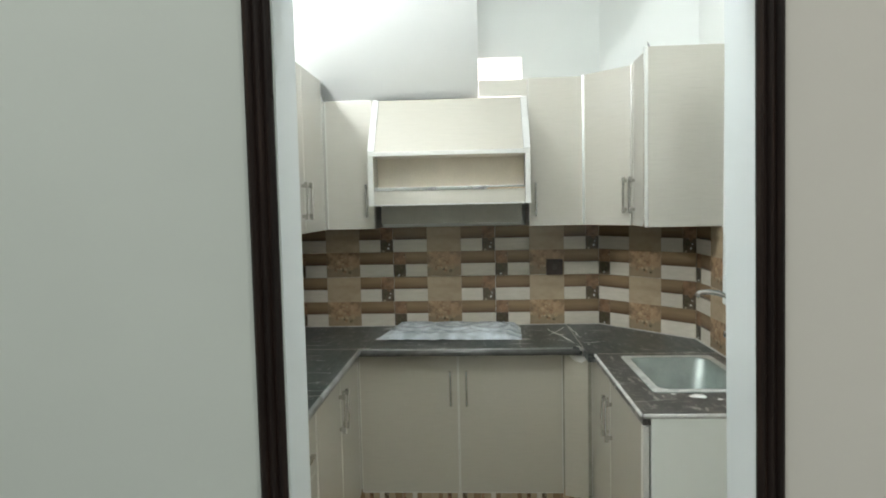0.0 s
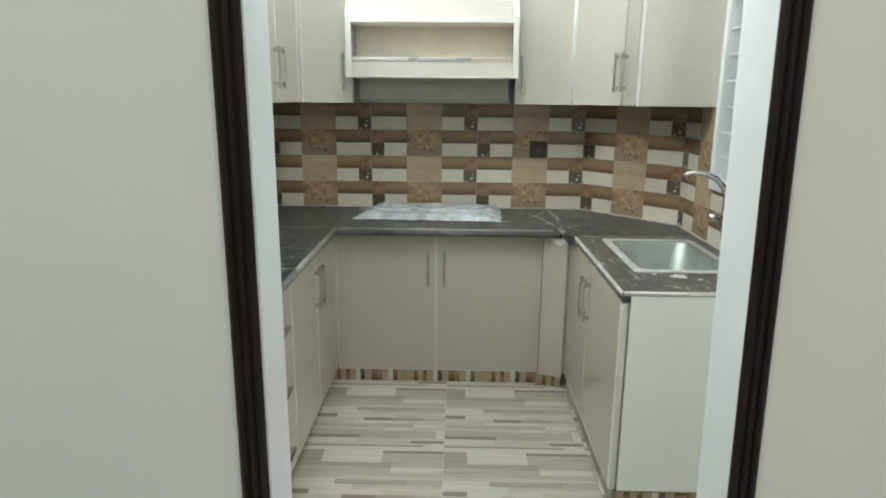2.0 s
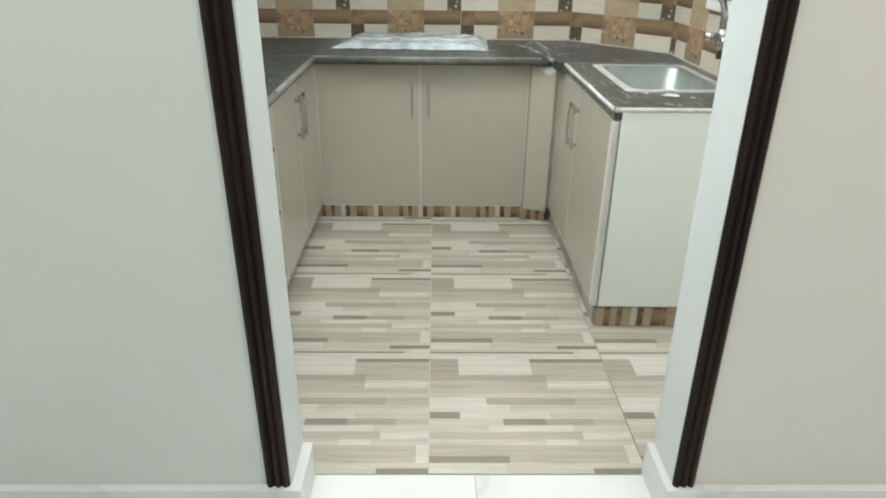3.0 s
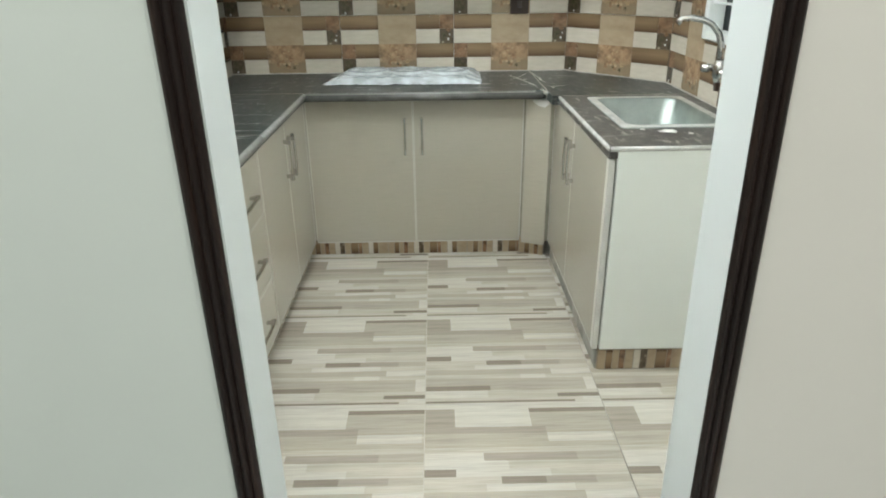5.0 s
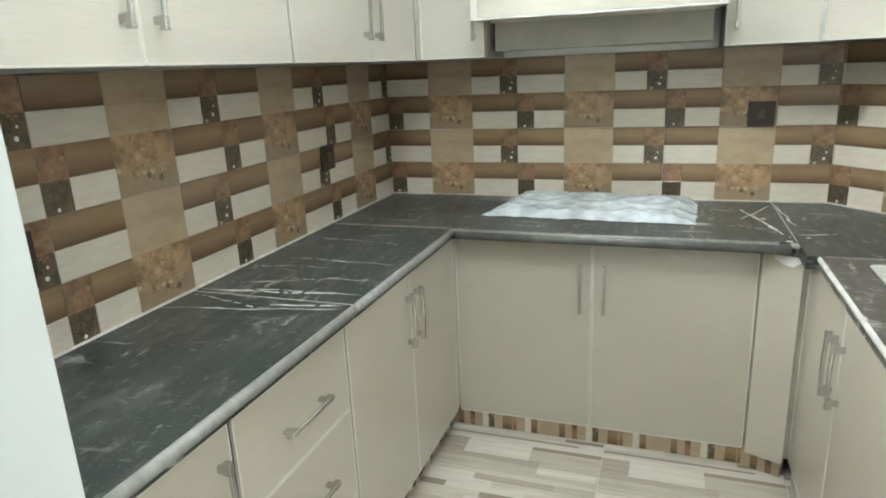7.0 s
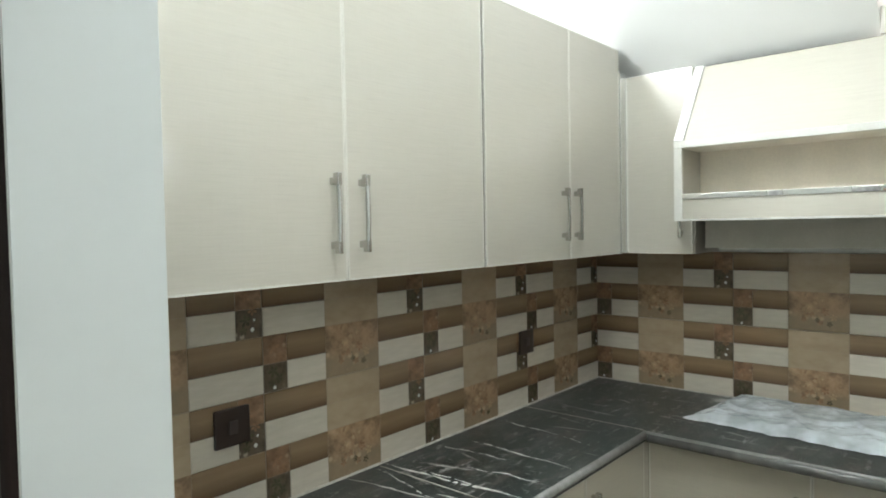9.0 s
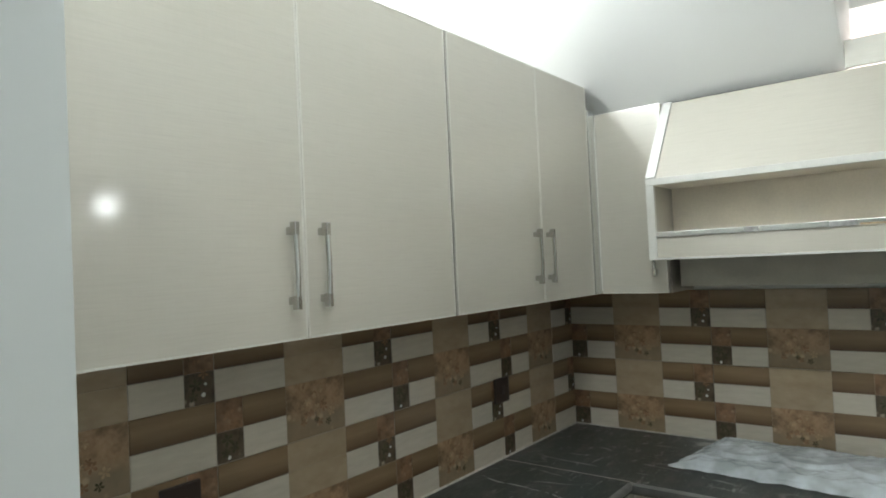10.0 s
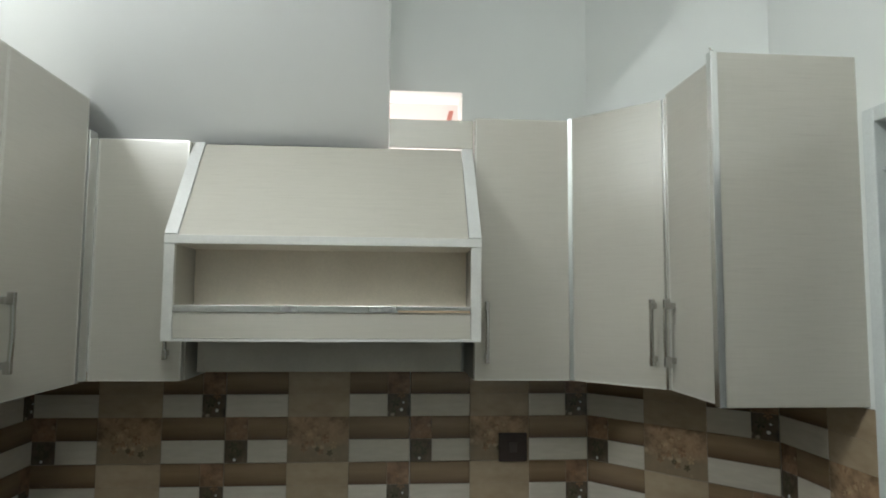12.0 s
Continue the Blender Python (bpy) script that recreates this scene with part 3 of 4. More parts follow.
for a, b in ((0.0, 0.033), (HW - 0.033, HW)):
    part("slope_strip", profile_x([(-0.003, zz(1.812)), (0.012, zz(1.802)), (HD + 0.006, zz(2.092)), (HD - 0.008, zz(2.104))], a, b), SATIN, hood, "bright satin white strip")
part("top_rail", boxes((0.0, HW, -0.003, 0.016, zz(1.786), zz(1.809)), bevel=0.001), EDGE, hood)
part("stile", boxes((0.0, 0.027, -0.002, 0.014, 0.0, zz(1.785)), bevel=0.001), EDGE, hood)
part("stile", boxes((HW - 0.027, HW, -0.002, 0.014, 0.0, zz(1.785)), bevel=0.001), EDGE, hood)
part("front_board", boxes((0.028, HW - 0.028, 0.0, 0.016, 0.008, zz(1.608)), bevel=0.001), LAM, hood)
part("shelf_rail", boxes((0.028, HW - 0.028, -0.004, 0.012, zz(1.609), zz(1.627)), bevel=0.001), ALU, hood, "brushed aluminium rail")
for a, b in ((0.30, 0.345), (0.53, 0.60)):
    part("scuff", boxes((a, b, -0.0048, -0.0042, zz(1.6105), zz(1.6255))), plain("scuffed_metal", (0.36, 0.36, 0.35), 0.5, 0.6, spread=0.35, scale=60.0), hood, "dull scuffed stretch of the rail")
part("bare_edge", boxes((0.605, HW - 0.030, -0.0048, -0.0042, zz(1.6105), zz(1.6165))), plain("bare_board_edge", (0.50, 0.38, 0.25), 0.6), hood, "bare tan board edge")
part("bottom_edge", boxes((0.028, HW - 0.028, -0.003, 0.014, 0.0, 0.007)), EDGE, hood)
part("shelf", boxes((0.017, HW - 0.017, 0.017, HD, zz(1.596), zz(1.612))), NICHE, hood, "cream board")
part("back_board", boxes((0.017, HW - 0.017, HD - 0.008, HD, 0.0, zz(2.06))), NICHE, hood, "cream board")
part("niche_top", boxes((0.017, HW - 0.017, 0.017, HD - 0.009, zz(1.787), zz(1.799))), NICHE, hood, "cream board")
part("duct_cover", boxes((0.03, HW - 0.03, HD + 0.004, YB - HY - 0.004, -0.1, zz(2.06))), plain("grey_duct_cover", (0.50, 0.485, 0.43), 0.6), hood, "grey board behind the hood")

# ---- base cabinets ----
BZ0, BZ1 = 0.086, 0.782
BX = -0.052
BH = BZ1 - BZ0
base = "greige laminate base cabinet"
cabinet("base_cabinet", pose(BX, 2.128, BZ0, 0, 0, 90), 0.440, BH, BX - XL, base + " with one closed door beside the doorway", BL,
        [(0.0, 0.440, 0.0, BH, (0.402, 0.462), 0, "door")])
drawers = [(0.0, 0.442, 0.474, BH, (0.142, 0.575), 1, "drawer_front"), (0.0, 0.442, 0.222, 0.474, (0.135, 0.350), 1, "drawer_front"), (0.0, 0.442, 0.0, 0.222, (0.138, 0.112), 1, "drawer_front")]
cabinet("drawer_unit", pose(BX, 2.578, BZ0, 0, 0, 90), 0.442, BH, BX - XL, "greige laminate drawer unit with three closed drawers", BL, drawers)
cabinet("base_cabinet", pose(BX, 3.030, BZ0, 0, 0, 90), 0.827, BH, BX - XL, base + " with a closed door pair", BL,
        [(0.0, 0.418, 0.0, BH, (0.385, 0.465), 0, "door"), (0.418, 0.827, 0.0, BH, (0.456, 0.465), 0, "door")])
BY = 3.902
cabinet("base_cabinet", pose(-0.054, BY, BZ0), 1.026, BH, YB - BY, base + " with two wide doors below the hob", BL,
        [(0.0, 0.503, -0.020, BH, (0.464, 0.436), 0, "door"), (0.503, 1.026, -0.020, BH, (0.544, 0.436), 0, "door")])
post = thing("corner_filler", pose(0.982, BY - 0.008, BZ0, 0, 0, -22), "greige laminate filler board across the base corner", "filler strip")
part("board", boxes((0.0, 0.118, -0.016, 0.0, -0.022, BH), bevel=0.001), BASE_LAM, post)
bm = bmesh.new()
daub = [bm.verts.new(p) for p in ((0.030, -0.0172, BH - 0.001), (0.102, -0.0172, BH - 0.001), (0.112, -0.0172, BH - 0.016), (0.088, -0.0172, BH - 0.034), (0.058, -0.0172, BH - 0.027), (0.036, -0.0172, BH - 0.012))]
bm.faces.new(daub)
swell = bmesh.ops.extrude_face_region(bm, geom=list(bm.faces))
bmesh.ops.translate(bm, vec=(0, -0.003, 0), verts=[v for v in swell["geom"] if isinstance(v, bmesh.types.BMVert)])
part("plaster_daub", bm, PLASTER, post, "dried white plaster daub")
RX = 1.104
cabinet("base_cabinet", pose(RX, 3.840, BZ0, 0, 0, -90), 0.962, BH, XR - RX, base + " with a closed door pair below the sink", BL,
        [(0.0, 0.445, 0.0, BH, (0.405, 0.445), 0, "door"), (0.445, 0.962, 0.0, BH, (0.478, 0.445), 0, "door")], open_top=True)
side = thing("end_panel", pose(RX + 0.022, 2.85, 0.09), "pale off-white end panel closing the sink cabinet", "panel")
part("panel", boxes((0.0, XR - RX - 0.022, -0.014, 0.004, 0.0, 0.722), bevel=0.001), paint("off_white_board", (0.83, 0.86, 0.81)), side)
part("edge_band", boxes((-0.026, -0.006, -0.010, 0.020, 0.0, 0.692), bevel=0.0015), EDGE, side, "pale raised edge of the door")

# ---- worktop ----
top = thing("worktop", pose(0.5, 3.3, 0.787), "dark marble worktop with white veins and a worn rounded edge", "worktop")


def slab(a, b, c, d, hole=None, stone=MARBLE):
    """One stone slab over the plan a..b, c..d, with a rectangular cut-out if a hole is given."""
    h = COUNTER - 0.787
    if not hole:
        bm = boxes((a - 0.5, b - 0.5, c - 3.3, d - 3.3, 0.0, h), bevel=0.0012)
    else:
        bm = bmesh.new()
        ring = lambda e, z: [bm.verts.new((x - 0.5, y - 3.3, z)) for x, y in ((e[0], e[2]), (e[1], e[2]), (e[1], e[3]), (e[0], e[3]))]
        o0, o1, i0, i1 = ring((a, b, c, d), 0.0), ring((a, b, c, d), h), ring(hole, 0.0), ring(hole, h)
        for k in range(4):
            n = (k + 1) % 4
            for quad in ((o0[k], o0[n], o1[n], o1[k]), (o1[k], o1[n], i1[n], i1[k]), (i1[k], i1[n], i0[n], i0[k]), (i0[k], i0[n], o0[n], o0[k])):
                bm.faces.new(quad)
    return part("slab", bm, stone, top)


FX, FY, FR = -0.042, 3.842, 1.099
near_slab = slab(XL, FX, YF1 + 0.002, 3.058)
far_slab = slab(XL, FX, 3.061, FY)
back_slab = slab(XL, 1.061, FY + 0.003, YB)
slab(FR, XR, 2.842, 3.70, (1.204, 1.586, 3.075, 3.62), BROWN_MARBLE)
corner_slab = slab(1.064, XR, 3.703, YB)
vein_rng = random.Random(11)


def vein(owner, a, b, width, bow=0.012, cut=0.12):
    """A white vein that wanders from a to b across the stone, thick and thin, broken here and there."""
    bm = bmesh.new()
    n = max(10, int(math.dist(a, b) / 0.012))
    dx, dy = b[0] - a[0], b[1] - a[1]
    size = math.hypot(dx, dy)
    px, py = -dy / size, dx / size
    seed = vein_rng.uniform(0, 90)
    last = None
    for k in range(n + 1):
        u = k / n
        off = bow * (noise.noise((u * 3.0, seed, 0.0)) * 1.6 + 0.35 * noise.noise((u * 14.0, seed, 4.0)))
        w = 1.35 * width * (0.35 + 0.65 * abs(noise.noise((u * 5.0, seed, 8.0))) * 2.2) * min(1.0, 5 * u + 0.25, 5 * (1 - u) + 0.25)
        x, y = a[0] + dx * u + px * off - 0.5, a[1] + dy * u + py * off - 3.3
        z = COUNTER - 0.787 + 0.0005
        row = [bm.verts.new((x + px * w / 2, y + py * w / 2, z)), bm.verts.new((x - px * w / 2, y - py * w / 2, z))]
        if last and vein_rng.random() > cut * 0.6:
            bm.faces.new((last[0], last[1], row[1], row[0]))
        last = row
    return part("vein", bm, VEIN, owner, "white vein in the stone")


vein(far_slab, (-0.52, 3.084), (-0.05, 3.118), 0.0075)
vein(far_slab, (-0.40, 3.105), (-0.06, 3.128), 0.0040, 0.008, 0.3)
vein(near_slab, (-0.52, 2.930), (-0.05, 3.025), 0.0055)
vein(near_slab, (-0.25, 3.010), (-0.06, 3.045), 0.0080, 0.006)
vein(near_slab, (-0.50, 3.040), (-0.22, 2.985), 0.0030, 0.010, 0.3)
vein(far_slab, (-0.44, 3.405), (-0.06, 3.385), 0.0050)
vein(far_slab, (-0.50, 3.300), (-0.25, 3.330), 0.0035, 0.010, 0.25)
vein(far_slab, (-0.30, 3.210), (-0.08, 3.250), 0.0040, 0.010, 0.3)
vein(far_slab, (-0.48, 3.640), (-0.10, 3.600), 0.0040, 0.012, 0.3)
vein(back_slab, (1.046, 3.900), (0.940, 4.300), 0.0099, 0.010, 0.25)
vein(back_slab, (0.930, 4.140), (1.046, 4.360), 0.0081, 0.008, 0.25)
vein(back_slab, (1.010, 4.000), (0.880, 4.040), 0.0063, 0.008, 0.3)
vein(corner_slab, (1.070, 3.930), (1.190, 3.975), 0.0108, 0.008, 0.3)
vein(corner_slab, (1.090, 4.060), (1.062, 4.380), 0.0072, 0.010, 0.3)


def nosing(points, radius=0.0135, drop=0.0138, stone=NOSING, words="grey worn rounded marble edge"):
    pts = [Vector((x - 0.5, y - 3.3, COUNTER - 0.787 - drop)) for x, y in points]
    bm = tube(pts, radius, 12)
    part("nosing", bm, stone, top, words, smooth=True)


nosing([(FX + 0.001, YF1 + 0.004), (FX + 0.001, 3.056)])
nosing([(FX + 0.001, 3.062), (FX + 0.001, FY + 0.001)])
nosing([(FX + 0.002, FY + 0.002), (1.046, FY + 0.002)], 0.0175, 0.021, NOSING_GREY, "polished dark grey rounded edge")
# thin paler bead stands for the lit upper rim of the dark edge
nosing([(FX + 0.002, FY - 0.003), (1.012, FY - 0.003)], 0.0065, 0.0060)
nosing([(1.047, FY + 0.003), (1.070, 3.820), (FR, 3.785), (FR, 2.845)], 0.0085, 0.0088, NOSING_PALE, "thin pale stone edge")

nosing([(FR + 0.002, 2.842), (XR - 0.002, 2.842)], 0.0090, 0.0092, NOSING_PALE, "thin pale stone edge")

# pale sealant along the tiles, grouted seams and smears of plaster on the stone
SEAL = plain("pale_sealant", (0.52, 0.49, 0.44), 0.6, spread=0.2, scale=40.0)
lz = COUNTER - 0.787
for a, b in (((XL + 0.009, YF1 + 0.004), (XL + 0.009, YB - 0.01)), ((XL + 0.01, YB - 0.009), (1.258, YB - 0.009)), ((1.256, YB - 0.010), (XR - 0.010, 4.000)), ((XR - 0.009, 4.004), (XR - 0.009, 2.85))):
    part("sealant", tube([(a[0] - 0.5, a[1] - 3.3, lz + 0.0008), (b[0] - 0.5, b[1] - 3.3, lz + 0.0008)], 0.0042, 6), SEAL, top, "pale sealant line")
for a, b, c, d in ((XL + 0.02, FX, 3.0578, 3.0612), (XL + 0.02, FX, 3.8415, 3.8455), (1.0605, 1.0645, 3.85, YB - 0.02), (1.11, XR - 0.02, 3.6998, 3.7032)):
    part("seam", boxes((a - 0.5, b - 0.5, c - 3.3, d - 3.3, 0.002, lz + 0.0006)), SEAL, top, "grouted stone seam")
for n, (cx, cy, r) in enumerate(((1.345, 3.030, 0.034), (1.262, 3.056, 0.010), (1.405, 2.99, 0.009), (1.040, 3.850, 0.012), (1.10, 3.90, 0.008), (1.00, 4.14, 0.010))):
    smear = thing("plaster_smear", pose(cx, cy, COUNTER + 0.0012), "dried white plaster smear on the worktop", "stain", "plaster smears")
    bm = bmesh.new()
    ring = [(r * (0.62 + 0.5 * rng0.random()) * math.cos(k * math.pi / 5), r * (0.55 + 0.4 * rng0.random()) * math.sin(k * math.pi / 5)) for k in range(10)]
    base_ring = [bm.verts.new((x, y, 0.0)) for x, y in ring]
    top_ring = [bm.verts.new((x * 0.7, y * 0.7, 0.0022)) for x, y in ring]
    for k in range(10):
        bm.faces.new((base_ring[k], base_ring[(k + 1) % 10], top_ring[(k + 1) % 10], top_ring[k]))
    bm.faces.new(top_ring)
    part("smear", bm, PLASTER, smear)

# ---- sink and tap ----
SX0, SX1, SY0, SY1 = 1.196, 1.592, 3.068, 3.628
sink = thing("kitchen_sink", pose((SX0 + SX1) / 2, (SY0 + SY1) / 2, COUNTER), "inset stainless steel single bowl kitchen sink", "sink")


def rounded(w, d, r, z, bm, n=5):
    out = []
    for cx, cy, a0 in ((w / 2 - r, d / 2 - r, 0), (-w / 2 + r, d / 2 - r, 90), (-w / 2 + r, -d / 2 + r, 180), (w / 2 - r, -d / 2 + r, 270)):
        for k in range(n + 1):
            a = radians(a0 + 90 * k / n)
            out.append(bm.verts.new((cx + r * math.cos(a), cy + r * math.sin(a), z)))
    return out


bm = bmesh.new()
W, D = SX1 - SX0, SY1 - SY0
rings = [rounded(W, D, 0.02, 0.0005, bm), rounded(W - 0.003, D - 0.003, 0.02, 0.005, bm), rounded(W - 0.062, D - 0.066, 0.045, 0.0055, bm), rounded(W - 0.074, D - 0.078, 0.05, -0.004, bm),
         rounded(W - 0.094, D - 0.098, 0.06, -0.13, bm), rounded(W - 0.15, D - 0.15, 0.06, -0.172, bm), rounded(0.09, 0.09, 0.044, -0.176, bm)]
for a, b in zip(rings, rings[1:]):
    for k in range(len(a)):
        bm.faces.new((a[k], a[(k + 1) % len(a)], b[(k + 1) % len(a)], b[k]))
bm.faces.new(rings[-1])
part("bowl", bm, STEEL, sink, smooth=True)
rb = bmesh.new()
ra, rc, rd = rounded(W + 0.002, D + 0.002, 0.02, 0.0052, rb), rounded(W - 0.004, D - 0.004, 0.02, 0.0075, rb), rounded(W - 0.060, D - 0.064, 0.045, 0.0065, rb)
for a, b in ((ra, rc), (rc, rd)):
    for k in range(len(a)):
        rb.faces.new((a[k], a[(k + 1) % len(a)], b[(k + 1) % len(a)], b[k]))
part("rim", rb, plain("satin_steel_rim", (0.72, 0.73, 0.71), 0.38, 0.55, spread=0.2, scale=25.0), sink, "bright brushed steel rim", smooth=True)
part("drain", tube([(0, 0, -0.1758), (0, 0, -0.1700)], 0.036, 20), CHROME, sink, "chrome drain")

tap = thing("sink_tap", pose(XR - 0.012, 3.275, 0.99), "chrome wall mounted mixer tap with a swan neck spout", "tap")
arc = [(-0.066, 0, 0.03), (-0.070, 0, 0.08), (-0.085, 0.0, 0.125), (-0.115, 0.002, 0.158), (-0.150, 0.004, 0.174), (-0.19, 0.006, 0.180), (-0.222, 0.008, 0.176), (-0.236, 0.008, 0.162)]
part("spout", tube(arc, [0.013, 0.012, 0.0115, 0.011, 0.011, 0.011, 0.011, 0.012], 14), CHROME, tap, smooth=True)
part("body", tube([(-0.066, 0.0, -0.045), (-0.066, 0, -0.02), (-0.066, 0, 0.012), (-0.066, 0, 0.034)], [0.013, 0.021, 0.022, 0.015], 18), CHROME, tap, smooth=True)
part("cross_arm", tube([(-0.066, -0.10, 0.0), (-0.066, 0.085, 0.0)], 0.012, 14), CHROME, tap, smooth=True)
for y in (-0.082, 0.068):
    part("wall_flange", tube([(0.010, y, 0.0), (0.002, y, 0.0), (-0.012, y, 0.0), (-0.060, y, 0.0)], [0.026, 0.026, 0.014, 0.011], 18), CHROME, tap, smooth=True)
    part("knob", tube([(-0.066, y - 0.012, 0.0), (-0.085, y - 0.012, 0.0), (-0.108, y - 0.012, 0.0)], [0.011, 0.016, 0.014], 14), CHROME, tap, smooth=True)
part("outlet", tube([(-0.066, 0, -0.045), (-0.066, 0, -0.075)], [0.012, 0.010], 12), BROWN_PLASTIC, tap)

# ---- hob in its plastic wrap ----
hob = thing("gas_hob", pose(0.415, 4.210, COUNTER, 0, 0, -2.5), "black glass gas hob still wrapped in crumpled clear plastic", "hob")
part("glass_plate", boxes((-0.335, 0.335, -0.165, 0.165, 0.001, 0.010), bevel=0.002), BLACK, hob)
BURNERS = [(-0.205, 0.03, 0.052), (0.0, 0.045, 0.036), (0.205, 0.03, 0.052)]
for x, y, r in BURNERS:
    part("burner", tube([(x, y, 0.0102), (x, y, 0.018), (x, y, 0.022)], [r, r, r * 0.7], 20), STEEL, hob)
    grate = bmesh.new()
    for k in range(4):
        c, d = math.cos(k * math.pi / 2 + 0.785), math.sin(k * math.pi / 2 + 0.785)
        tube([(x + c * 0.092, y + d * 0.092, 0.010), (x + c * 0.090, y + d * 0.090, 0.032), (x + c * 0.080, y + d * 0.080, 0.037), (x + c * 0.030, y + d * 0.030, 0.037)], 0.004, 6, grate)
    part("grate", grate, BROWN_PLASTIC, hob, "dark cast iron pan support")
for x in (-0.24, -0.08, 0.08, 0.24):
    part("knob", tube([(x, -0.135, 0.0102), (x, -0.135, 0.022)], [0.017, 0.014], 14), CHROME, hob)
bm = bmesh.new()
nx, ny = 120, 72
grid = []
for j in range(ny + 1):
    row = []
    for i in range(nx + 1):
        u, v = i / nx * 2 - 1, j / ny * 2 - 1
        x, y = 0.372 * u, 0.184 * v
        x += 0.016 * noise.noise((u * 4, v * 5, 1.0)) - 0.022 * v * (u < 0) * u
        y += 0.016 * noise.noise((u * 6, v * 3, 4.0))
        edge = max(abs(u) ** 1.3, abs(v))
        drop = max(0.0, (edge - 0.74) / 0.26)
        z = 0.034 + 0.008 * v
        for cx, cy, r in BURNERS:
            z += 0.010 * math.exp(-(((x - cx) / 0.085) ** 2 + ((y - cy) / 0.085) ** 2) ** 2)
        z -= (z - 0.004) * min(1.0, drop ** 1.4)
        fold = 1 - abs(noise.noise((x * 9 + y * 5, y * 7 - x * 6, 2.0))) * 3.2
        cross = 1 - abs(noise.noise((x * 13 - y * 16, y * 11 + x * 9, 7.0))) * 3.0
        lift = 0.25 + 0.75 * (1 - drop)
        z += lift * (0.0034 * max(0.0, fold) ** 5 + 0.0026 * max(0.0, cross) ** 6 + 0.0024 * noise.noise((x * 22, y * 14, 0.3)) + 0.0008 * noise.noise((x * 70, y * 55, 3.3)))
        if abs(x) < 0.342 and abs(y) < 0.172:
            z = max(z, 0.0135)
        for cx, cy, r in BURNERS:
            if math.hypot(x - cx, y - cy) < 0.104:
                z = max(z, 0.0425)
        row.append(bm.verts.new((x, y, max(z, 0.0025))))
    grid.append(row)
for j in range(ny):
    for i in range(nx):
        bm.faces.new((grid[j][i], grid[j][i + 1], grid[j + 1][i + 1], grid[j + 1][i]))
wrap = part("plastic_wrap", bm, FILM, hob, "crumpled clear plastic film", smooth=True)

# ---- window ----
win = thing("window_1", pose(XR, (WY0 + WY1) / 2, WZ0), "white framed window with horizontal white bars over dark glass", "window", "", "structure")
hw, hh = (WY1 - WY0) / 2, WZ1 - WZ0
fr = 0.036
fb = 0.034
part("window_frame", boxes((-0.014, 0.055, -hw, -hw + fr, 0.0, hh), (-0.014, 0.055, hw - fr, hw, 0.0, hh), (-0.014, 0.055, -hw + fr, hw - fr, 0.0, fb), (-0.014, 0.055, -hw + fr, hw - fr, hh - fb, hh), bevel=0.003), UPVC, win)
part("sash", boxes((0.060, 0.100, -hw, -hw + 0.075, 0.0, hh), (0.060, 0.100, hw - 0.075, hw, 0.0, hh), (0.060, 0.100, -hw + 0.075, hw - 0.075, 0.0, 0.07), (0.060, 0.100, -hw + 0.075, hw - 0.075, hh - 0.07, hh),
                   (0.060, 0.100, -0.12, -0.06, 0.07, hh - 0.07), bevel=0.003), plain("dark_sash", (0.035, 0.045, 0.045), 0.4), win, "dark sliding sash")
for k in range(1, 9):
    z = fb + k * (hh - 2 * fb) / 9
    part("bar", boxes((0.002, 0.012, -hw + fr, hw - fr, z - 0.0045, z + 0.0045), bevel=0.002), UPVC, win)
for a, b in ((-hw + 0.076, -0.121), (-0.059, hw - 0.076)):
    pane = part("pane", boxes((0.078, 0.083, a, b, 0.071, hh - 0.071)), GLASS, win, "dark clear glass pane")
    pane.visible_shadow = False

# ---- lamps: mirrored wall bulb, added unseen ceiling bulb ----
for m, words in ((pose(XL, 3.05, 2.470), "bare white lamp bulb in a wall holder"), (pose(0.55, 2.40, CEIL, 0, 90, 0), "lamp bulb in a ceiling holder, added out of view")):
    bulb = thing("lamp_bulb", m, words, "lamp", "kitchen bulbs")
    part("holder", tube([(0.0, 0, 0), (0.02, 0, 0), (0.022, 0, 0), (0.045, 0, 0)], [0.035, 0.035, 0.02, 0.018], 16), UPVC, bulb)

# ---- sockets ----


def socket(m, label):
    s = thing("wall_socket", m, label, "socket", "brown wall sockets")
    part("plate", boxes((-0.047, 0.047, -0.009, 0.0, -0.046, 0.046), bevel=0.003), BROWN_PLASTIC, s)
    part("switch", boxes((-0.012, 0.012, -0.013, -0.0085, -0.016, 0.016), bevel=0.002), plain("brown_rocker", (0.06, 0.045, 0.04), 0.4), s)
    return s


socket(pose(0.999, YB - 0.0085, 1.163), "dark brown square wall socket on the tiled back wall")
socket(pose(XL + 0.0085, 3.853, 1.078, 0, 0, 90), "dark brown wall socket on the tiled side wall")
socket(pose(XL + 0.0085, 2.586, 1.060, 0, 0, 90), "dark brown wall socket near the doorway")

# ---- wall tiles ----
TW, TH = 0.594, 0.290
C, BND = TW / 3, TH / 4
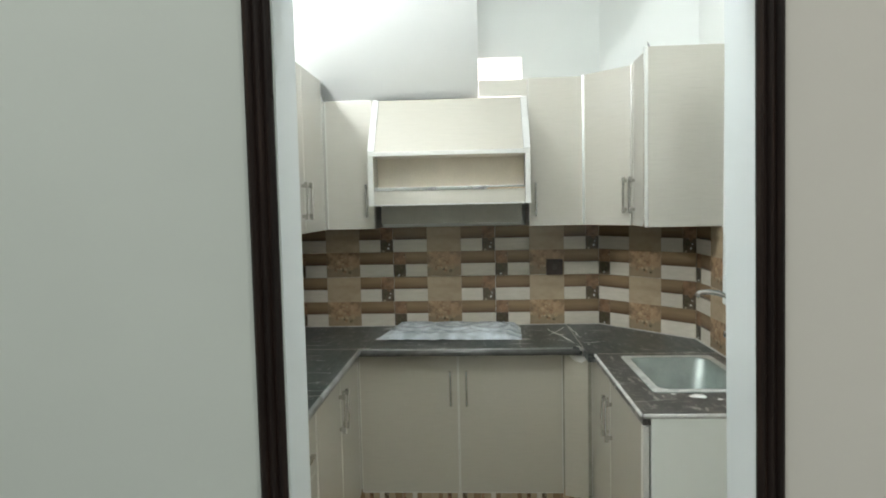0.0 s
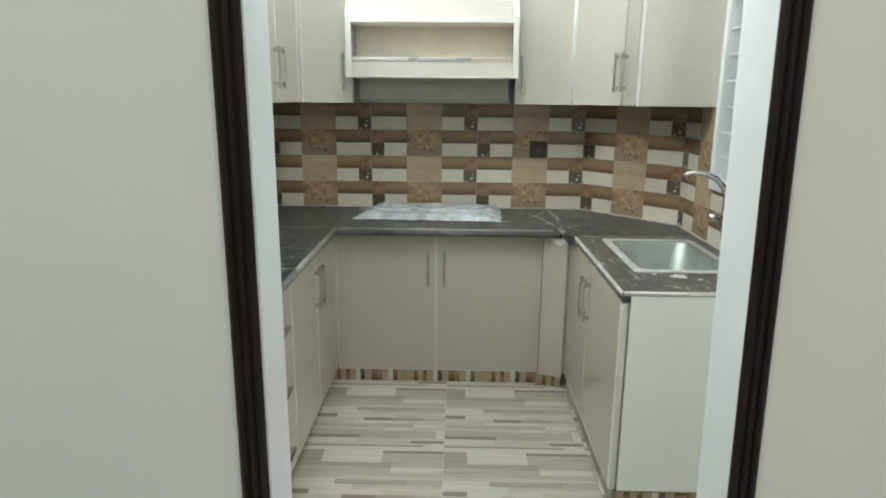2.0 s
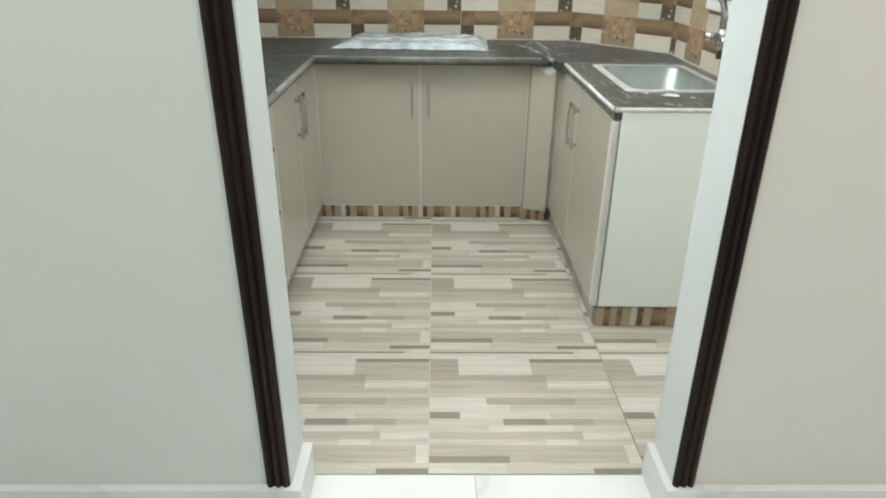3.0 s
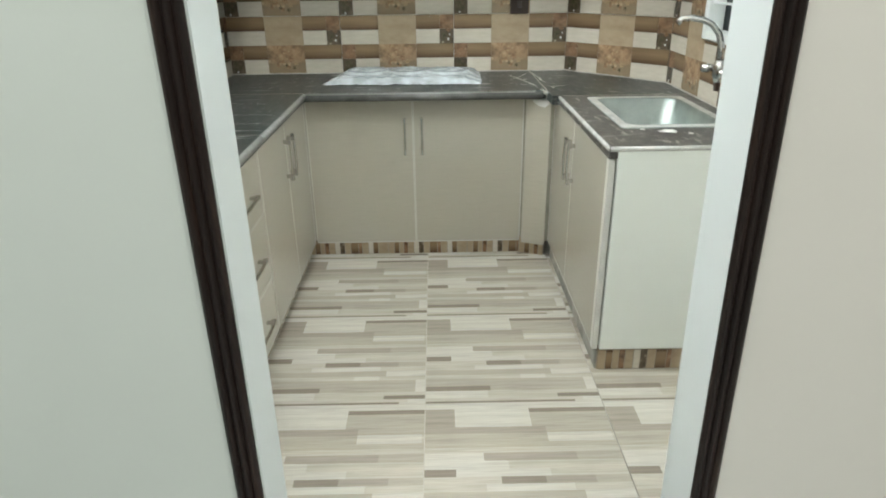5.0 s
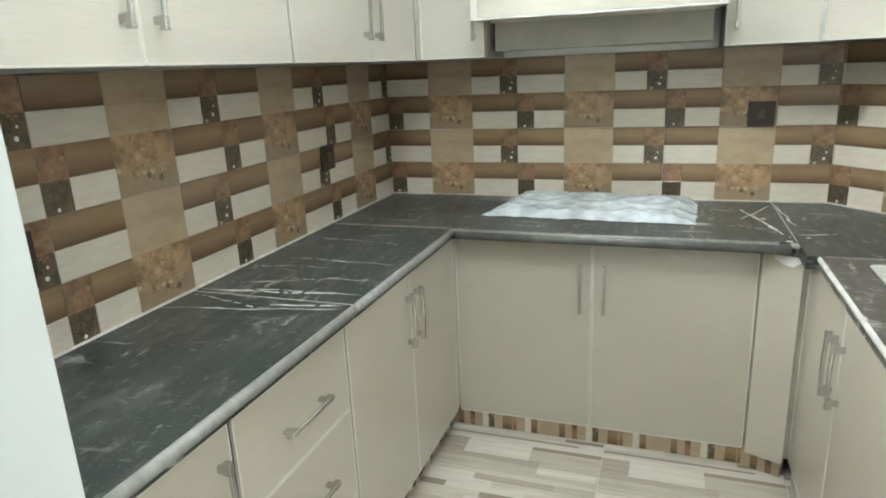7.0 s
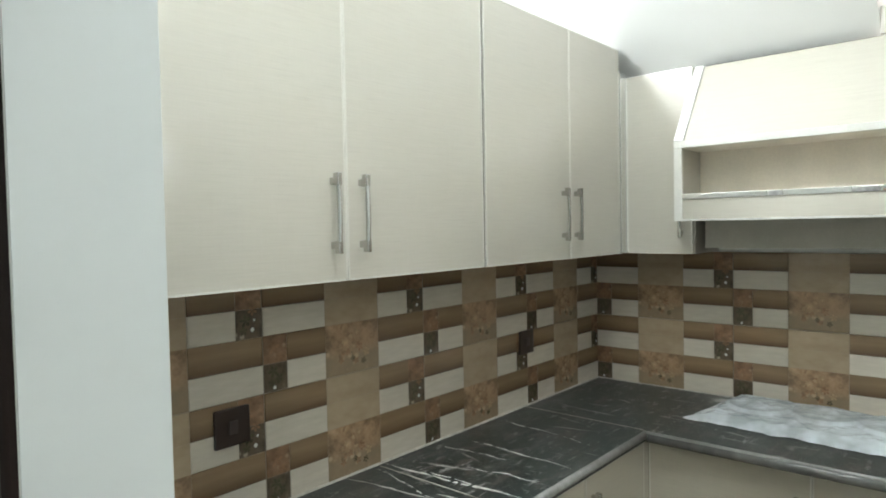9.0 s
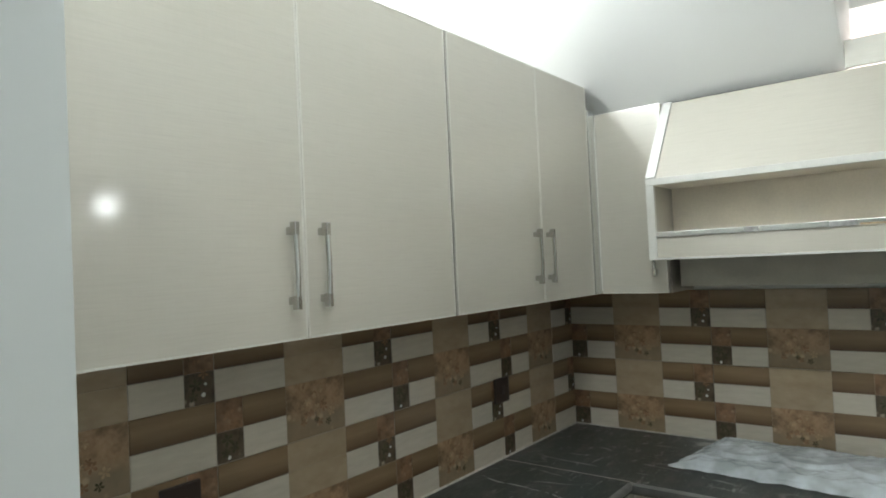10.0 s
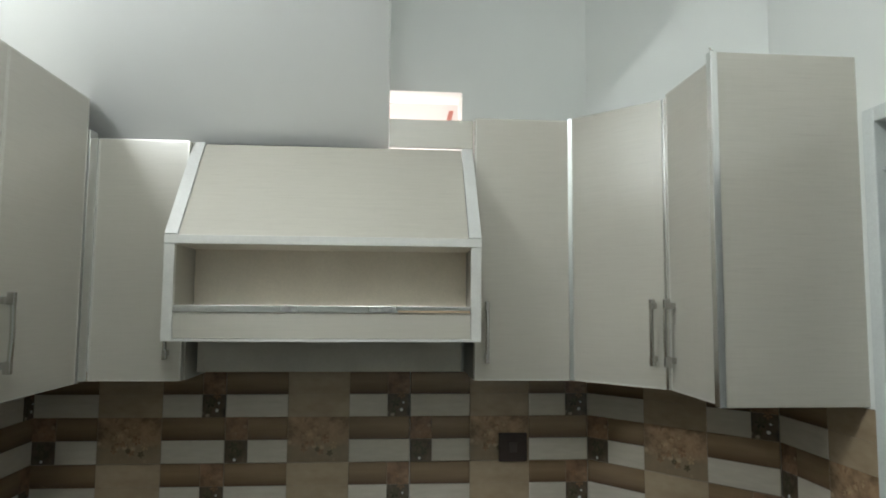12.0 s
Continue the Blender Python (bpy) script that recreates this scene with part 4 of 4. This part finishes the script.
PATCHES = [  # u0, u1, first band, last band, material
    (0.0, 0.072, 0, 1, 4), (0.0, 0.072, 1, 2, 6), (0.072, C, 0, 1, 0), (0.072, C, 1, 2, 1), (2 * C, TW, 0, 1, 0), (2 * C, TW, 1, 2, 1),
    (0.0, C, 2, 3, 0), (0.0, C, 3, 4, 1), (2 * C, 0.520, 2, 3, 0), (2 * C, 0.520, 3, 4, 1), (0.520, TW, 2, 3, 4), (0.520, TW, 3, 4, 6),
    (C, 2 * C, 0, 2, 3), (C, 2 * C, 2, 3, 2), (C, 2 * C, 3, 4, 2)]
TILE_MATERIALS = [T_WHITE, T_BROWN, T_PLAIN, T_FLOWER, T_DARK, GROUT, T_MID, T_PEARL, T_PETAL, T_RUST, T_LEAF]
PEARLS = [(0.566, 2.30, 0.0068), (0.572, 2.62, 0.0042), (0.032, 0.14, 0.0060)]
BLOOMS = []  # u, band, size, turn, material of each printed flower or leaf cluster
rng = random.Random(7)
for k in range(14):
    BLOOMS.append((0.297 + rng.uniform(-0.052, 0.052), 1.25 + rng.uniform(-0.55, 0.45), rng.uniform(0.007, 0.014), rng.uniform(0, 6), 8 if k % 3 else 9))
for k in range(4):
    BLOOMS.append((0.297 + rng.uniform(-0.05, 0.05), 0.45 + rng.uniform(-0.2, 0.3), rng.uniform(0.008, 0.012), rng.uniform(0, 6), 10 if k % 2 else 9))
BLOOMS += [(0.030, 1.55, 0.018, 0.3, 9), (0.046, 1.18, 0.013, 1.1, 9), (0.028, 0.72, 0.017, 0.7, 10), (0.045, 0.45, 0.014, 2.0, 10), (0.022, 0.30, 0.012, 0.2, 10),
           (0.548, 3.45, 0.016, 0.5, 9), (0.566, 2.95, 0.013, 0.9, 9), (0.546, 2.62, 0.016, 1.7, 10), (0.540, 2.28, 0.012, 0.4, 10)]
tile_cache = {}


def tile_mesh(u0, u1, v0, v1):
    """A glazed relief tile, cut to a stretch of its full face, and its raised panels; face in the plane y = 0, looking to -y."""
    key = tuple(round(a, 3) for a in (u0, u1, v0, v1))
    if key in tile_cache:
        return tile_cache[key]
    bm = bmesh.new()
    g = 0.0006
    boxes((u0 + g, u1 - g, -0.0060, 0.0, v0 + g, v1 - g), bm=bm, index=5)
    panels = []
    for a, b, i, j, mat in PATCHES:
        a, b, c, d = max(a, u0 + g), min(b, u1 - g), max(i * BND, v0 + g), min(j * BND, v1 - g)
        if b - a < 0.004 or d - c < 0.004:
            continue
        e, low, high = 0.0016, -0.0061, -0.0080 if mat in (0, 1) else -0.0068
        face = bmesh.new()
        ring = lambda o, y: [face.verts.new(p) for p in ((a + o, y, c + o), (b - o, y, c + o), (b - o, y, d - o), (a + o, y, d - o))]
        outer, inner = ring(0.0003, low), ring(e, high)
        for k in range(4):
            face.faces.new((outer[k], outer[(k + 1) % 4], inner[(k + 1) % 4], inner[k]))
        face.faces.new(inner)
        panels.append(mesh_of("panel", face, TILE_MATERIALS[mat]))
    for n, (pu, pb, pr, turn, mat) in enumerate(BLOOMS):
        pv, y = pb * BND, -0.0070 - 0.00006 * n
        if not (u0 + pr < pu < u1 - pr and v0 + pr < pv < v1 - pr):
            continue
        for k in range(5):
            a, h = turn + k * 2 * math.pi / 5, 0.42
            tip = [(0, 0)] + [(pr * q * math.cos(a + d), pr * q * math.sin(a + d)) for q, d in ((0.7, -h), (1.0, -0.1), (0.95, 0.15), (0.65, h))]
            bm.faces.new([bm.verts.new((pu + x, y, pv + z)) for x, z in tip]).material_index = mat
    for pu, pb, pr in PEARLS:
        pv = pb * BND
        if u0 + pr < pu < u1 - pr and v0 + pr < pv < v1 - pr:
            rim = [bm.verts.new((pu + pr * math.cos(k * math.pi / 4), -0.0064, pv + pr * math.sin(k * math.pi / 4))) for k in range(8)]
            tip = bm.verts.new((pu, -0.0086, pv))
            for k in range(8):
                bm.faces.new((rim[k], rim[(k + 1) % 8], tip)).material_index = 7
    tile_cache[key] = mesh_of("tile", bm, *TILE_MATERIALS), panels
    return tile_cache[key]


def tiling(name, m, length, shift, label, height=2 * TH, low_from=None, low=None):
    """Tiles along a wall: m is the pose of its lower left end; shift, how far the pattern has run there; past low_from only up to low."""
    field = thing(name, m, label, "tiles", "", "structure")
    start = -shift
    while start < length:
        for r in range(2):
            spans = [(max(0, -start), min(TW, length - start), TH)]
            if low_from is not None:
                cut = low_from - start
                lowered = max(0.0, min(TH, low - r * TH))
                spans = [(spans[0][0], min(spans[0][1], cut), TH), (max(spans[0][0], cut), spans[0][1], lowered)]
            for a, b, top_v in spans:
                if b - a > 0.006 and top_v > 0.006:
                    body, panels = tile_mesh(a, b, 0.0, top_v)
                    t = new("tile", body)
                    t.parent = field
                    t.matrix_basis = pose(start, 0, r * TH)
                    for panel in panels:
                        new("panel", panel).parent = t
        start += TW
    return field


TZ = 0.829
tiling("tiling_left", pose(XL, YF1, TZ, 0, 0, 90), YB - YF1, YF1 - 2.087, "brown and cream patterned relief tiles behind the worktop")
tiling("tiling_back", pose(XL, YB, TZ), DIAG_A[0] - XL, XL + 0.530, "brown and cream patterned relief tiles behind the hob")
da = math.degrees(math.atan2(DIAG_B[1] - DIAG_A[1], DIAG_B[0] - DIAG_A[0]))
tiling("tiling_corner", pose(*DIAG_A, TZ, 0, 0, da), math.dist(DIAG_A, DIAG_B), 0.0, "brown and cream patterned relief tiles across the corner")
tiling("tiling_right", pose(XR, DIAG_B[1], TZ, 0, 0, -90), DIAG_B[1] - YF1, 0.0, "brown and cream patterned relief tiles below the window", low_from=DIAG_B[1] - WY1 - 0.004, low=WZ0 - TZ - 0.004)

# ---- plinth tiles ----
PLINTH = [(0.0, 0.03, 2), (0.03, 0.055, 1), (0.055, 0.078, 2), (0.078, 0.10, 6), (0.10, 0.13, 2), (0.13, 0.155, 0), (0.155, 0.18, 4), (0.18, 0.21, 2), (0.21, 0.25, 1), (0.25, 0.268, 6), (0.268, 0.30, 2), (0.30, 0.325, 0), (0.325, 0.35, 1), (0.35, 0.40, 2)]


def plinth_mesh(length):
    bm = bmesh.new()
    boxes((0.001, length - 0.001, -0.006, 0.0, 0.001, 0.083), bm=bm, index=5)
    for a, b, mat in PLINTH:
        if a < length - 0.006:
            boxes((a + 0.0015, min(b, length) - 0.0015, -0.0085, -0.0062, 0.003, 0.081), bm=bm, index=mat)
    return mesh_of("plinth_tile", bm, *TILE_MATERIALS)


PL = {}


def plinth(m, length, label):
    p = thing("plinth", m, label, "plinth", "tiled plinths", "structure")
    x = 0.0
    while x < length - 0.02:
        w = round(min(0.40, length - x), 3)
        if w not in PL:
            PL[w] = plinth_mesh(w)
        t = new("tile", PL[w])
        t.parent = p
        t.matrix_basis = pose(x, 0, 0)
        x += 0.402
    part("backing", boxes((0.0, length, 0.001, 0.03, 0.0, 0.084)), GROUT, p)
    return p


plinth(pose(-0.097, BY + 0.012, 0.0), 1.067, "tiled plinth in brown and cream pieces below the cabinets")
plinth(pose(0.972, BY + 0.006, 0.0, 0, 0, -22), 0.125, "short tiled plinth across the corner")
plinth(pose(BX - 0.045, YF1, 0.0, 0, 0, 90), 1.79, "tiled plinth in brown and cream pieces below the cabinets")
kick = thing("plinth", pose(RX + 0.014, 3.84, 0.0, 0, 0, -90), "grey cement plinth below the sink cabinet", "plinth", "tiled plinths", "structure")
part("board", boxes((0.0, 0.985, 0.0, 0.03, 0.0, 0.074), bevel=0.002), plain("grey_cement_plinth", (0.33, 0.315, 0.285), 0.8, spread=0.25, scale=14.0), kick)
# the shadow gap below the doors is built as a dark strip
part("shadow_gap", boxes((0.0, 0.985, 0.004, 0.03, 0.0745, 0.084)), GAP_SHADE, kick, "added dark strip for the shadow gap under the cabinet doors")
plinth(pose(RX + 0.020, 2.852, 0.0), XR - RX - 0.022, "tiled plinth below the end panel")

# ---- floor tiles ----
FP = 0.595
# rows of a tile from its far to its near edge: depth in metres and (end share, colour) pieces
ROWS = [
    (0.032, [(1.0, 0)]), (0.021, [(0.163, 3), (0.575, 0), (1.0, 4)]), (0.071, [(0.163, 3), (0.575, 0), (1.0, 2)]), (0.030, [(0.646, 3), (1.0, 2)]),
    (0.041, [(0.646, 2), (0.985, 0), (1.0, 1)]), (0.024, [(1.0, 2)]), (0.024, [(1.0, 1)]), (0.034, [(0.30, 0), (0.77, 3), (1.0, 2)]), (0.034, [(0.42, 0), (1.0, 1)]),
    (0.031, [(0.158, 4), (0.62, 0), (1.0, 1)]), (0.029, [(0.375, 1), (0.59, 4), (0.83, 3), (1.0, 2)]), (0.028, [(0.30, 1), (0.72, 0), (1.0, 1)]),
    (0.033, [(0.76, 2), (1.0, 0)]), (0.024, [(0.57, 1), (0.72, 0), (1.0, 1)]), (0.043, [(0.94, 2), (1.0, 0)]), (0.027, [(0.38, 4), (0.94, 2), (1.0, 0)]),
    (0.020, [(0.36, 0), (1.0, 1)]), (0.020, [(0.36, 0), (0.76, 1), (1.0, 4)]), (0.018, [(0.9, 1), (1.0, 0)]), (0.011, [(0.85, 4), (1.0, 0)])]
floor_cache = {}


def floor_tile_mesh(x0, x1, y0, y1):
    key = tuple(round(a, 3) for a in (x0, x1, y0, y1))
    if key in floor_cache:
        return floor_cache[key]
    bm = bmesh.new()
    g = 0.0014
    boxes((x0 + g, x1 - g, y0 + g, y1 - g, -0.010, -0.0016), bm=bm, index=5)
    y = FP
    total = sum(h for h, _ in ROWS)
    for h, pieces in ROWS:
        a, b = max(y - h / total * FP, y0 + g), min(y, y1 - g)
        y -= h / total * FP
        x = 0.0
        for end, colour in pieces:
            c, d = max(x, x0 + g), min(end * FP, x1 - g)
            x = end * FP
            if b - a < 0.002 or d - c < 0.002:
                continue
            vs = [bm.verts.new(p) for p in ((c, a, 0), (d, a, 0), (d, b, 0), (c, b, 0))]
            bm.faces.new(vs).material_index = colour
    bmesh.ops.remove_doubles(bm, verts=bm.verts, dist=0.0002)
    floor_cache[key] = mesh_of("floor_tile", bm, *F_COLOURS, FLOOR_GROUT)
    return floor_cache[key]


kitchen_floor = thing("floor_kitchen", pose(0, 0, 0), "wood-look ceramic floor tiles in grey and beige planks", "floor", "", "structure")
KX0, KX1, KY0, KY1 = BX - 0.06, XR, 2.094, BY + 0.02
for i in range(-2, 3):
    for j in range(-1, 4):
        ox, oy = 0.507 + i * FP, 2.066 + j * FP
        a, b, c, d = max(0, KX0 - ox), min(FP, KX1 - ox), max(0, KY0 - oy), min(FP, KY1 - oy)
        if b - a > 0.01 and d - c > 0.01:
            t = new("tile", floor_tile_mesh(a, b, c, d))
            t.parent = kitchen_floor
            t.matrix_basis = pose(ox, oy, 0)

hall_floor = thing("floor_hall", pose(0, 0, 0), "glossy white veined marble-look floor tiles", "floor", "", "structure")
MT = {}
for i in range(-6, 6):
    for j in range(-9, 1):
        ox, oy = 0.632 + i * 0.6, 1.496 + j * 0.6
        a, b, c, d = max(0, -2.6 - ox), min(0.6, 3.6 - ox), max(0, -2.96 - oy), min(0.6, 2.092 - oy)
        if b - a < 0.01 or d - c < 0.01:
            continue
        key = tuple(round(s, 3) for s in (a, b, c, d))
        if key not in MT:
            MT[key] = mesh_of("marble_tile", boxes((a + 0.0008, b - 0.0008, c + 0.0008, d - 0.0008, -0.010, 0.0005), bevel=0.0008), WHITE_MARBLE)
        t = new("tile", MT[key])
        t.parent = hall_floor
        t.matrix_basis = pose(ox, oy, 0)
